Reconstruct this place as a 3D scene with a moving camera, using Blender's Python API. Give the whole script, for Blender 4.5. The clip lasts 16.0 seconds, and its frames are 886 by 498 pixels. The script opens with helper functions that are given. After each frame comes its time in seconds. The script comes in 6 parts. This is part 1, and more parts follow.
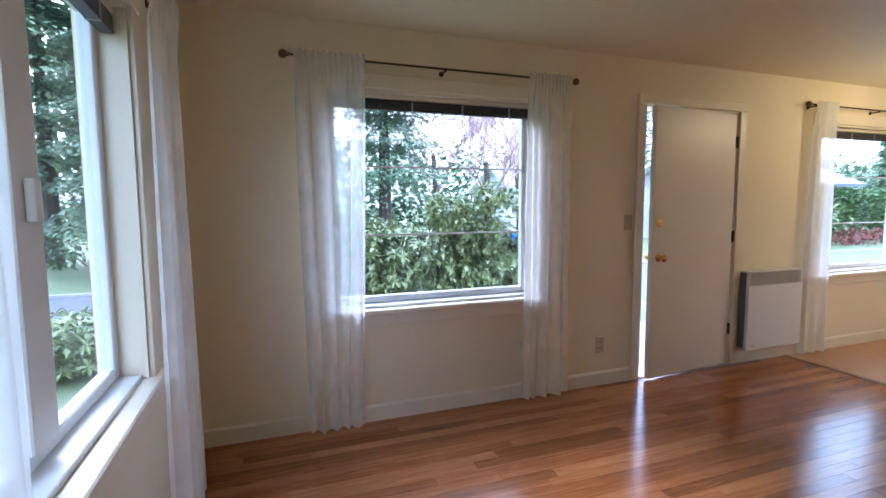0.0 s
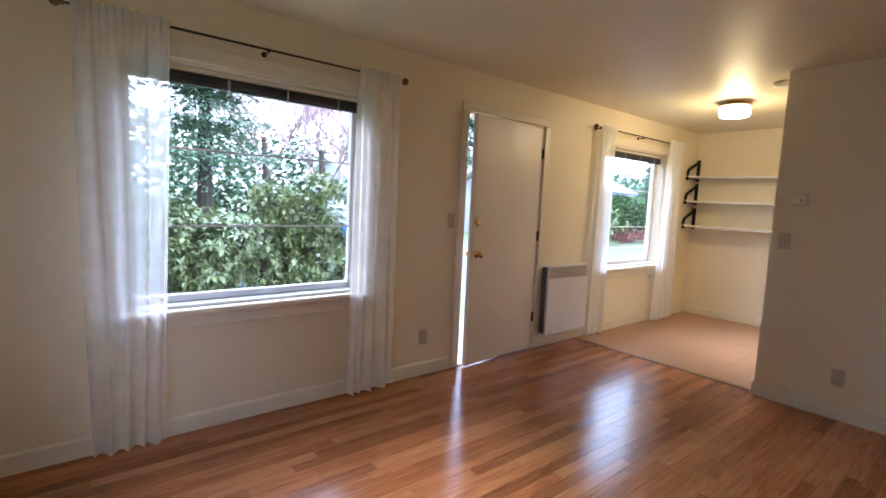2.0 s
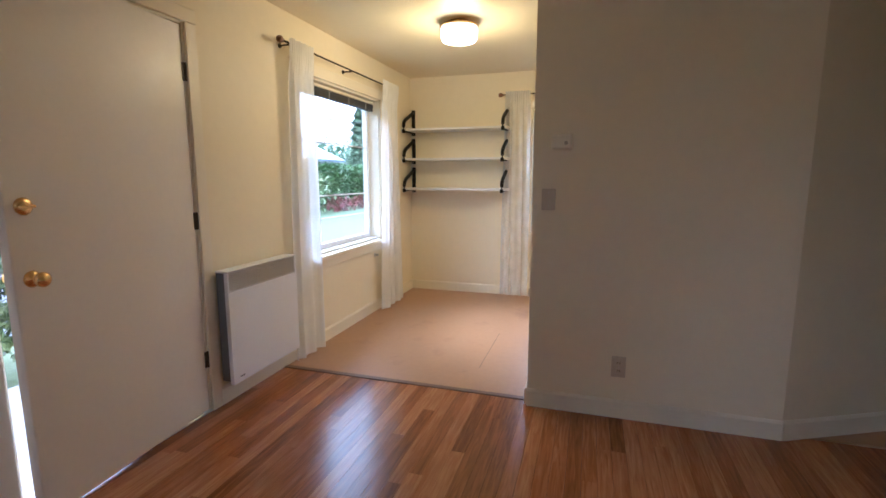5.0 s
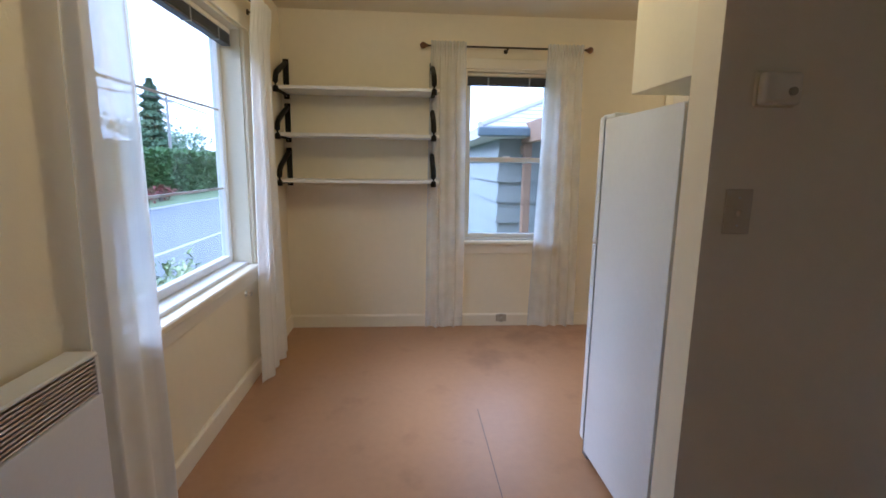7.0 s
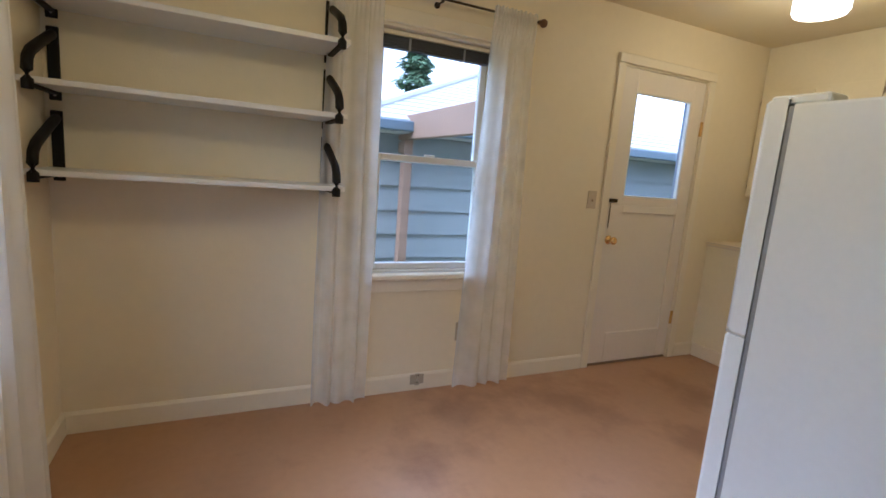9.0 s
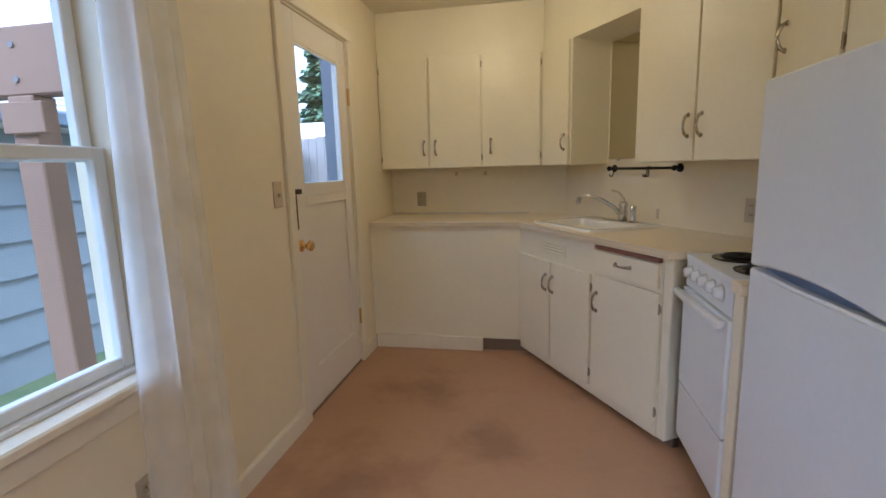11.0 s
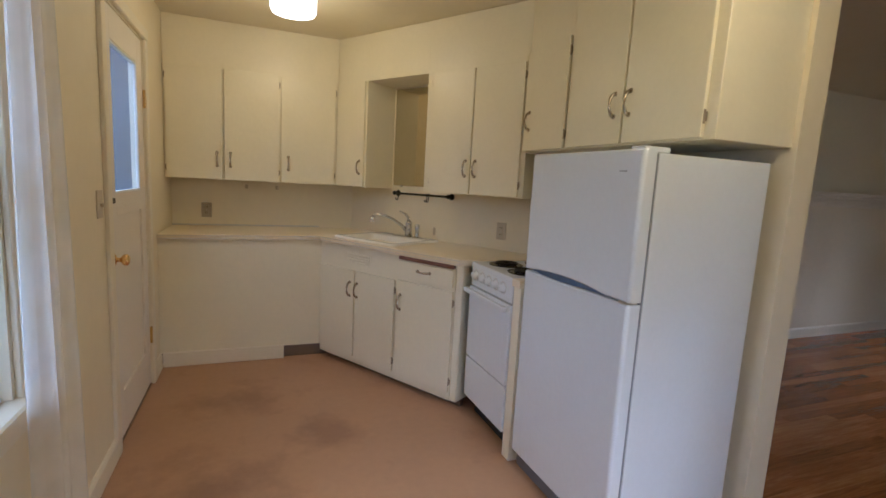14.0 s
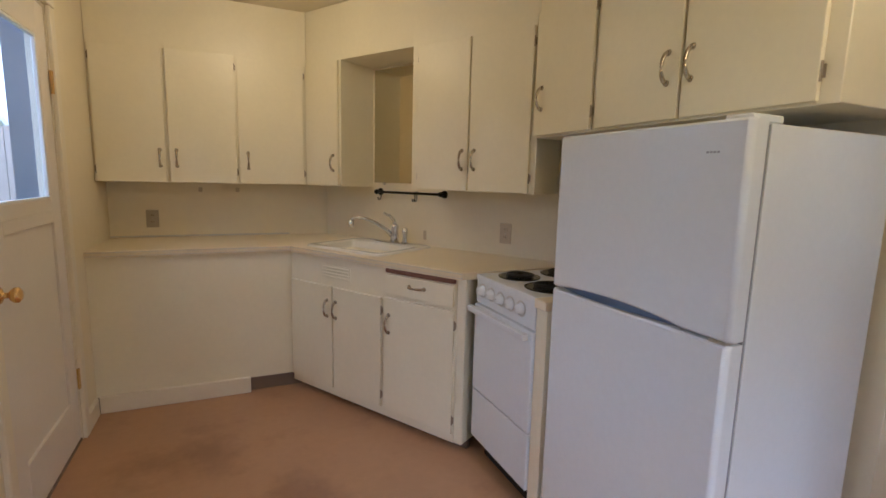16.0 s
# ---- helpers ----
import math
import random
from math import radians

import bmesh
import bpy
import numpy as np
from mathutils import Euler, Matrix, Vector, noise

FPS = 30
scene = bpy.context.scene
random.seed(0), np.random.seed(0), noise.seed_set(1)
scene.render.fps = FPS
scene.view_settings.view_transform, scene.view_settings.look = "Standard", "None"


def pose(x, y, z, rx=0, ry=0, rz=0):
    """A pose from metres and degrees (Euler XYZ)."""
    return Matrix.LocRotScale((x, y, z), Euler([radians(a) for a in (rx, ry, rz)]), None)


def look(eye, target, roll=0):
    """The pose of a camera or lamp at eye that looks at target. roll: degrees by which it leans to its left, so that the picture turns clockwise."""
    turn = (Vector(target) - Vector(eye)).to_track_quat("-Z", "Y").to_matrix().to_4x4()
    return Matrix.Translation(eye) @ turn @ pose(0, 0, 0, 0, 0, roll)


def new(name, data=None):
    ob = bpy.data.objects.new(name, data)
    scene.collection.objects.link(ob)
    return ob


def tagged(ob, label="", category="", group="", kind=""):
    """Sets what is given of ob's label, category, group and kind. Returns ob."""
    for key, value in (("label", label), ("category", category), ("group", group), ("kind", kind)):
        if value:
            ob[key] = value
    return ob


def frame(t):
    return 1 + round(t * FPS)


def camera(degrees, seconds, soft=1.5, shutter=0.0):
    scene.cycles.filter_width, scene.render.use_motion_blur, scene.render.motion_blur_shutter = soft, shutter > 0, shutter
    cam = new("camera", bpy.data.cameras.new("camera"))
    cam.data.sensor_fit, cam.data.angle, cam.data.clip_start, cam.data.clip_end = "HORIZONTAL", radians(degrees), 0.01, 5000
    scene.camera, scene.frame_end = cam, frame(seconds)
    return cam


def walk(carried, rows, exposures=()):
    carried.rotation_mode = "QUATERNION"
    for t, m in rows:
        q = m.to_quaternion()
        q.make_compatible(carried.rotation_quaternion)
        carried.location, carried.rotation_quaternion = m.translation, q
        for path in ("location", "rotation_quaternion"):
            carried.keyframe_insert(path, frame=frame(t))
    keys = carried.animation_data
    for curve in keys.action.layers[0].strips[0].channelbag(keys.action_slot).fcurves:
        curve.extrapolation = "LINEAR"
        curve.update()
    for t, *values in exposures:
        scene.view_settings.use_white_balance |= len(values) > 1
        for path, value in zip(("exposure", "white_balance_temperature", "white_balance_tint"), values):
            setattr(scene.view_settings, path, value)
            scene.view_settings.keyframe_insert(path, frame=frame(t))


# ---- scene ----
cam = camera(86.0, 16.0, soft=1.6)
ROWS = [
    (0, pose(-2.628, -2.840, 1.332, 84.79, 0.37, -19.80)),
    (0.5, pose(-2.661, -2.806, 1.328, 83.94, 0.01, -15.43)),
    (1, pose(-2.636, -2.789, 1.328, 83.98, -0.96, -19.98)),
    (1.5, pose(-2.622, -2.769, 1.344, 84.24, -1.65, -26.91)),
    (2, pose(-2.566, -2.856, 1.360, 84.10, -2.63, -39.10)),
    (2.5, pose(-2.450, -2.841, 1.346, 83.47, -2.78, -53.32)),
    (3, pose(-2.407, -2.862, 1.332, 81.68, -0.77, -66.89)),
    (3.5, pose(-2.178, -2.753, 1.302, 82.40, -1.65, -67.45)),
    (4, pose(-1.812, -2.529, 1.280, 80.73, -2.82, -65.32)),
    (4.2, pose(-1.660, -2.436, 1.293, 81.51, -1.28, -67.05)),
    (6.3, pose(-0.158, -1.209, 1.301, 81.97, -2.38, -81.79)),
    (6.5, pose(0.004, -1.116, 1.305, 82.95, -0.76, -85.67)),
    (7, pose(0.353, -0.932, 1.283, 80.09, -0.74, -94.04)),
    (7.5, pose(0.666, -0.817, 1.328, 79.48, -1.80, -96.61)),
    (8, pose(1.032, -0.666, 1.316, 78.93, -1.52, -108.70)),
    (8.2, pose(1.161, -0.659, 1.306, 80.02, -2.66, -109.74)),
    (10.3, pose(2.437, -0.642, 1.275, 79.75, -1.68, -141.24)),
    (10.5, pose(2.596, -0.694, 1.291, 79.93, -0.53, -149.12)),
    (11, pose(2.925, -0.866, 1.272, 80.35, 1.54, -169.30)),
    (11.5, pose(3.204, -0.926, 1.308, 81.73, -4.37, -182.22)),
    (12, pose(3.364, -0.808, 1.340, 81.03, -2.48, -194.44)),
    (12.5, pose(3.428, -0.687, 1.339, 81.51, -4.45, -199.12)),
    (13, pose(3.447, -0.579, 1.334, 80.33, -4.34, -201.15)),
    (13.5, pose(3.454, -0.513, 1.336, 80.35, -2.76, -201.42)),
    (14, pose(3.456, -0.501, 1.339, 82.07, -3.12, -201.21)),
    (14.5, pose(3.445, -0.511, 1.345, 82.79, -2.95, -201.18)),
    (15, pose(3.424, -0.586, 1.346, 82.05, -2.44, -201.06)),
    (15.5, pose(3.402, -0.796, 1.347, 81.63, -2.20, -201.61)),
    (16, pose(3.331, -1.016, 1.333, 81.66, -1.42, -203.69)),
]
EXPOSURES = [(0.0, 2.35, 4800, 23), (1.0, 2.38, 4900, 24), (2.0, 2.45, 5050, 25), (4.2, 2.62, 4850, 24), (6.5, 1.78, 4550, 21), (7.2, 1.6, 4620, 21), (8.2, 1.62, 4680, 22), (10.5, 1.58, 4620, 21), (14.5, 1.55, 4720, 21), (16.0, 1.55, 4850, 24)]
walk(cam, ROWS, EXPOSURES)

# ---------------------------------------------------------------- world and light
world = bpy.data.worlds.new("sky")
scene.world = world
world.use_nodes = True
wn = world.node_tree.nodes
wl = world.node_tree.links
wn.clear()
sky = wn.new("ShaderNodeTexSky")
sky.sky_type = "NISHITA"
sky.sun_disc = False
sky.sun_elevation = radians(32)
sky.sun_rotation = radians(-14)
sky.air_density, sky.dust_density, sky.ozone_density = 1.2, 6.0, 1.0
grey = wn.new("ShaderNodeMixRGB")
grey.inputs[0].default_value = 0.75
grey.inputs[2].default_value = (9.5, 9.8, 10.2, 1)
back = wn.new("ShaderNodeBackground")
back.inputs[1].default_value = 0.15
wout = wn.new("ShaderNodeOutputWorld")
wl.new(sky.outputs[0], grey.inputs[1])
wl.new(grey.outputs[0], back.inputs[0])
wl.new(back.outputs[0], wout.inputs[0])

sun_data = bpy.data.lights.new("sun", "SUN")
sun_data.energy, sun_data.angle, sun_data.color = 1.1, radians(35), (1.0, 0.96, 0.9)
sun = new("sun", sun_data)
sun.matrix_world = look((0, 0, 30), (9, -37, 6))

NOOK_POWER, KITCHEN_POWER = 4.6, 2.3


def bulb(x, y, z, power):
    d = bpy.data.lights.new("bulb", "POINT")
    d.energy, d.color, d.shadow_soft_size = power, (1.0, 0.71, 0.25), 0.1
    o = new("bulb", d)
    o.location = (x, y, z)
    return o


# ---------------------------------------------------------------- materials
def mat(name, color, rough=0.5, metal=0.0, vary=0.06, scale=6.0, bump=0.0, bump_scale=80.0, coat=0.0, spec=0.5, fine=0.03, rough_vary=0.08):
    """Painted or plain surface: two scales of colour variation, roughness variation, fine relief."""
    m = bpy.data.materials.new(name)
    m.use_nodes = True
    nt = m.node_tree
    b = nt.nodes["Principled BSDF"]
    b.inputs["Roughness"].default_value = rough
    b.inputs["Metallic"].default_value = metal
    b.inputs["Coat Weight"].default_value = coat
    b.inputs["Specular IOR Level"].default_value = spec
    tc = nt.nodes.new("ShaderNodeTexCoord")
    n1 = nt.nodes.new("ShaderNodeTexNoise")
    n1.inputs["Scale"].default_value = scale
    n1.inputs["Detail"].default_value = 5
    n2 = nt.nodes.new("ShaderNodeTexNoise")
    n2.inputs["Scale"].default_value = scale * 14
    n2.inputs["Detail"].default_value = 3
    geo = nt.nodes.new("ShaderNodeNewGeometry")
    off = nt.nodes.new("ShaderNodeVectorMath")
    off.operation = "ADD"
    off.inputs[1].default_value = (3.171, 5.313, 0.377)
    nt.links.new(geo.outputs["Position"], off.inputs[0])
    for n in (n1, n2):
        nt.links.new(off.outputs[0], n.inputs["Vector"])
    mx = nt.nodes.new("ShaderNodeMath")
    mx.operation = "MULTIPLY_ADD"
    mx.inputs[1].default_value = vary * 2
    mx.inputs[2].default_value = 1 - vary
    nt.links.new(n1.outputs["Fac"], mx.inputs[0])
    my = nt.nodes.new("ShaderNodeMath")
    my.operation = "MULTIPLY_ADD"
    my.inputs[1].default_value = fine * 2
    nt.links.new(n2.outputs["Fac"], my.inputs[0])
    nt.links.new(mx.outputs[0], my.inputs[2])
    cm = nt.nodes.new("ShaderNodeVectorMath")
    cm.operation = "SCALE"
    cm.inputs[0].default_value = color
    nt.links.new(my.outputs[0], cm.inputs["Scale"])
    nt.links.new(cm.outputs[0], b.inputs["Base Color"])
    rr = nt.nodes.new("ShaderNodeMath")
    rr.operation = "MULTIPLY_ADD"
    rr.inputs[1].default_value = rough_vary * 2
    rr.inputs[2].default_value = max(0.02, rough - rough_vary)
    nt.links.new(n1.outputs["Fac"], rr.inputs[0])
    nt.links.new(rr.outputs[0], b.inputs["Roughness"])
    if bump:
        nb = nt.nodes.new("ShaderNodeTexNoise")
        nb.inputs["Scale"].default_value = bump_scale
        nb.inputs["Detail"].default_value = 4
        nt.links.new(off.outputs[0], nb.inputs["Vector"])
        bp = nt.nodes.new("ShaderNodeBump")
        bp.inputs["Strength"].default_value = bump
        bp.inputs["Distance"].default_value = 0.01
        nt.links.new(nb.outputs["Fac"], bp.inputs["Height"])
        nt.links.new(bp.outputs[0], b.inputs["Normal"])
    return m


def wood_floor():
    m = bpy.data.materials.new("oak_strip")
    m.use_nodes = True
    nt = m.node_tree
    b = nt.nodes["Principled BSDF"]
    info = nt.nodes.new("ShaderNodeObjectInfo")
    geo = nt.nodes.new("ShaderNodeNewGeometry")
    off = nt.nodes.new("ShaderNodeVectorMath")
    off.operation = "MULTIPLY_ADD"
    nt.links.new(info.outputs["Random"], off.inputs[0])
    off.inputs[1].default_value = (37, 91, 13)
    nt.links.new(geo.outputs["Position"], off.inputs[2])
    mp = nt.nodes.new("ShaderNodeMapping")
    mp.inputs["Scale"].default_value = (2.2, 34, 1)
    nt.links.new(off.outputs[0], mp.inputs[0])
    gr = nt.nodes.new("ShaderNodeTexNoise")
    gr.inputs["Scale"].default_value = 2.2
    gr.inputs["Detail"].default_value = 8
    gr.inputs["Distortion"].default_value = 0.9
    nt.links.new(mp.outputs[0], gr.inputs["Vector"])
    stain = nt.nodes.new("ShaderNodeTexNoise")
    stain.inputs["Scale"].default_value = 1.1
    stain.inputs["Detail"].default_value = 4
    nt.links.new(geo.outputs["Position"], stain.inputs["Vector"])
    tone = nt.nodes.new("ShaderNodeValToRGB")
    e = tone.color_ramp.elements
    e[0].position, e[0].color = 0.0, (0.135, 0.042, 0.012, 1)
    e[1].position, e[1].color = 1.0, (0.55, 0.245, 0.082, 1)
    a = e.new(0.5)
    a.color = (0.34, 0.118, 0.032, 1)
    mixv = nt.nodes.new("ShaderNodeMath")
    mixv.operation = "MULTIPLY_ADD"
    mixv.inputs[1].default_value = 0.55
    nt.links.new(info.outputs["Random"], mixv.inputs[0])
    half = nt.nodes.new("ShaderNodeMath")
    half.operation = "MULTIPLY_ADD"
    half.inputs[1].default_value = 1.0
    half.inputs[2].default_value = -0.27
    nt.links.new(gr.outputs["Fac"], half.inputs[0])
    nt.links.new(half.outputs[0], mixv.inputs[2])
    nt.links.new(mixv.outputs[0], tone.inputs[0])
    dark = nt.nodes.new("ShaderNodeMapRange")
    dark.inputs[1].default_value, dark.inputs[2].default_value = 0.3, 0.7
    dark.inputs[3].default_value, dark.inputs[4].default_value = 0.8, 1.12
    nt.links.new(stain.outputs["Fac"], dark.inputs[0])
    sc = nt.nodes.new("ShaderNodeVectorMath")
    sc.operation = "SCALE"
    nt.links.new(tone.outputs[0], sc.inputs[0])
    nt.links.new(dark.outputs[0], sc.inputs["Scale"])
    nt.links.new(sc.outputs[0], b.inputs["Base Color"])
    rg = nt.nodes.new("ShaderNodeMapRange")
    rg.inputs[3].default_value, rg.inputs[4].default_value = 0.10, 0.24
    nt.links.new(stain.outputs["Fac"], rg.inputs[0])
    nt.links.new(rg.outputs[0], b.inputs["Roughness"])
    b.inputs["Specular IOR Level"].default_value = 0.55
    bp = nt.nodes.new("ShaderNodeBump")
    bp.inputs["Strength"].default_value = 0.12
    bp.inputs["Distance"].default_value = 0.004
    nt.links.new(gr.outputs["Fac"], bp.inputs["Height"])
    nt.links.new(bp.outputs[0], b.inputs["Normal"])
    return m


def glass_pane():
    m = bpy.data.materials.new("window_glass")
    m.use_nodes = True
    nt = m.node_tree
    nt.nodes.clear()
    out = nt.nodes.new("ShaderNodeOutputMaterial")
    tr = nt.nodes.new("ShaderNodeBsdfTransparent")
    tr.inputs[0].default_value = (0.93, 0.97, 0.96, 1)
    gl = nt.nodes.new("ShaderNodeBsdfGlossy")
    gl.inputs["Roughness"].default_value = 0.02
    lw = nt.nodes.new("ShaderNodeLayerWeight")
    lw.inputs[0].default_value = 0.5
    pw = nt.nodes.new("ShaderNodeMath")
    pw.operation = "POWER"
    pw.inputs[1].default_value = 4.5
    nt.links.new(lw.outputs["Facing"], pw.inputs[0])
    fr = nt.nodes.new("ShaderNodeMath")
    fr.operation = "MULTIPLY_ADD"
    fr.inputs[1].default_value = 0.35
    fr.inputs[2].default_value = 0.02
    nt.links.new(pw.outputs[0], fr.inputs[0])
    mx = nt.nodes.new("ShaderNodeMixShader")
    nt.links.new(fr.outputs[0], mx.inputs[0])
    nt.links.new(tr.outputs[0], mx.inputs[1])
    nt.links.new(gl.outputs[0], mx.inputs[2])
    nt.links.new(mx.outputs[0], out.inputs[0])
    return m


def sheer(name, thin, thick, glow=0.62):
    m = bpy.data.materials.new(name)
    m.use_nodes = True
    nt = m.node_tree
    nt.nodes.clear()
    out = nt.nodes.new("ShaderNodeOutputMaterial")
    tr = nt.nodes.new("ShaderNodeBsdfTransparent")
    df = nt.nodes.new("ShaderNodeBsdfDiffuse")
    df.inputs[0].default_value = (0.95, 0.945, 0.925, 1)
    tl = nt.nodes.new("ShaderNodeBsdfTranslucent")
    tl.inputs[0].default_value = (0.95, 0.95, 0.94, 1)
    geo = nt.nodes.new("ShaderNodeNewGeometry")
    nz = nt.nodes.new("ShaderNodeTexNoise")
    nz.inputs["Scale"].default_value = 9
    nt.links.new(geo.outputs["Position"], nz.inputs["Vector"])
    mr = nt.nodes.new("ShaderNodeMapRange")
    mr.inputs[3].default_value, mr.inputs[4].default_value = thin, thick
    nt.links.new(nz.outputs["Fac"], mr.inputs[0])
    m1 = nt.nodes.new("ShaderNodeMixShader")
    m1.inputs[0].default_value = glow
    nt.links.new(df.outputs[0], m1.inputs[1])
    nt.links.new(tl.outputs[0], m1.inputs[2])
    m2 = nt.nodes.new("ShaderNodeMixShader")
    nt.links.new(mr.outputs[0], m2.inputs[0])
    nt.links.new(tr.outputs[0], m2.inputs[1])
    nt.links.new(m1.outputs[0], m2.inputs[2])
    nt.links.new(m2.outputs[0], out.inputs[0])
    return m


def lamp_glass():
    m = bpy.data.materials.new("lit_opal_glass")
    m.use_nodes = True
    b = m.node_tree.nodes["Principled BSDF"]
    b.inputs["Base Color"].default_value = (0.9, 0.87, 0.8, 1)
    b.inputs["Roughness"].default_value = 0.3
    b.inputs["Emission Color"].default_value = (1.0, 0.86, 0.62, 1)
    b.inputs["Emission Strength"].default_value = 1.3
    return m


def foliage(name, dark, light, rough=0.5):
    m = bpy.data.materials.new(name)
    m.use_nodes = True
    nt = m.node_tree
    b = nt.nodes["Principled BSDF"]
    geo = nt.nodes.new("ShaderNodeNewGeometry")
    r = nt.nodes.new("ShaderNodeValToRGB")
    r.color_ramp.elements[0].color = (*dark, 1)
    r.color_ramp.elements[1].color = (*light, 1)
    nz = nt.nodes.new("ShaderNodeTexNoise")
    nz.inputs["Scale"].default_value = 2.0
    nt.links.new(geo.outputs["Position"], nz.inputs["Vector"])
    ad = nt.nodes.new("ShaderNodeMath")
    ad.operation = "MULTIPLY_ADD"
    ad.inputs[1].default_value = 0.6
    nt.links.new(geo.outputs["Random Per Island"], ad.inputs[0])
    sb = nt.nodes.new("ShaderNodeMath")
    sb.operation = "MULTIPLY"
    sb.inputs[1].default_value = 0.4
    nt.links.new(nz.outputs["Fac"], sb.inputs[0])
    nt.links.new(sb.outputs[0], ad.inputs[2])
    nt.links.new(ad.outputs[0], r.inputs[0])
    nt.links.new(r.outputs[0], b.inputs["Base Color"])
    b.inputs["Roughness"].default_value = rough
    return m


M_WALL = mat("cream_wall_paint", (0.79, 0.70, 0.50), 0.55, vary=0.035, scale=1.4, bump=0.10, bump_scale=120)
M_CEIL = mat("ceiling_paint", (0.72, 0.635, 0.44), 0.5, vary=0.04, scale=1.2, bump=0.10, bump_scale=60)
M_TRIM = mat("cream_trim_paint", (0.79, 0.715, 0.55), 0.38, vary=0.04, scale=5, bump=0.05, bump_scale=60)
M_VINYL = mat("white_vinyl_frame", (0.76, 0.77, 0.76), 0.38, vary=0.03, scale=8)
M_DOOR = mat("door_paint", (0.76, 0.70, 0.61), 0.37, vary=0.04, scale=3, bump=0.06, bump_scale=40)
M_CAB = mat("cabinet_paint", (0.82, 0.75, 0.55), 0.37, vary=0.05, scale=3, bump=0.08, bump_scale=35)
M_WHITE = mat("white_enamel", (0.76, 0.78, 0.79), 0.23, rough_vary=0.03, vary=0.02, scale=4, bump=0.03, bump_scale=160)
M_HEAT = mat("white_powder_coat", (0.74, 0.74, 0.76), 0.4, vary=0.02, scale=6)
M_GREY = mat("grey_grille", (0.16, 0.16, 0.17), 0.5)
M_LAM = mat("cream_laminate", (0.74, 0.64, 0.45), 0.38, vary=0.05, scale=5, fine=0.06)
M_ALU = mat("aluminium_edge", (0.62, 0.60, 0.56), 0.35, metal=0.9)
M_CHROME = mat("chrome", (0.60, 0.60, 0.60), 0.10, metal=1.0, rough_vary=0.04)
M_BRASS = mat("brass", (0.72, 0.48, 0.18), 0.24, metal=1.0, rough_vary=0.06)
M_BLACK = mat("black_iron", (0.008, 0.0075, 0.0075), 0.55, spec=0.22)
M_DARK = mat("dark_gap", (0.02, 0.018, 0.016), 0.8)
M_GASKET = mat("grey_rubber_gasket", (0.26, 0.27, 0.29), 0.6)
# blue-grey that stands in for shade in the fridge's grip recess
M_BLUEGAP = mat("blue_grey_grip_shade", (0.16, 0.20, 0.28), 0.5)
M_PORC = mat("sink_porcelain", (0.80, 0.77, 0.70), 0.18, vary=0.03)
M_IVORY = mat("ivory_plastic", (0.55, 0.46, 0.32), 0.4)
M_PLATE = mat("aged_plate", (0.42, 0.36, 0.26), 0.42)
M_BOARD = mat("cutting_board_edge", (0.20, 0.085, 0.05), 0.6, vary=0.2, scale=20)
M_FINIAL = mat("finial_wood", (0.16, 0.075, 0.03), 0.4, vary=0.15, scale=30)
M_ROD = mat("bronze_rod", (0.05, 0.035, 0.025), 0.45, metal=0.6)
M_BLIND = mat("dark_blind", (0.06, 0.062, 0.07), 0.5)
M_TAPE = mat("blind_tape", (0.35, 0.35, 0.35), 0.7)
M_HINGE = mat("dark_hinge", (0.06, 0.045, 0.03), 0.4, metal=0.7)
M_SHELF = mat("white_shelf", (0.74, 0.72, 0.68), 0.4, vary=0.03)
M_LINO = mat("tan_sheet_vinyl", (0.41, 0.235, 0.12), 0.37, vary=0.16, scale=1.7, bump=0.05, bump_scale=90, fine=0.08, rough_vary=0.07)


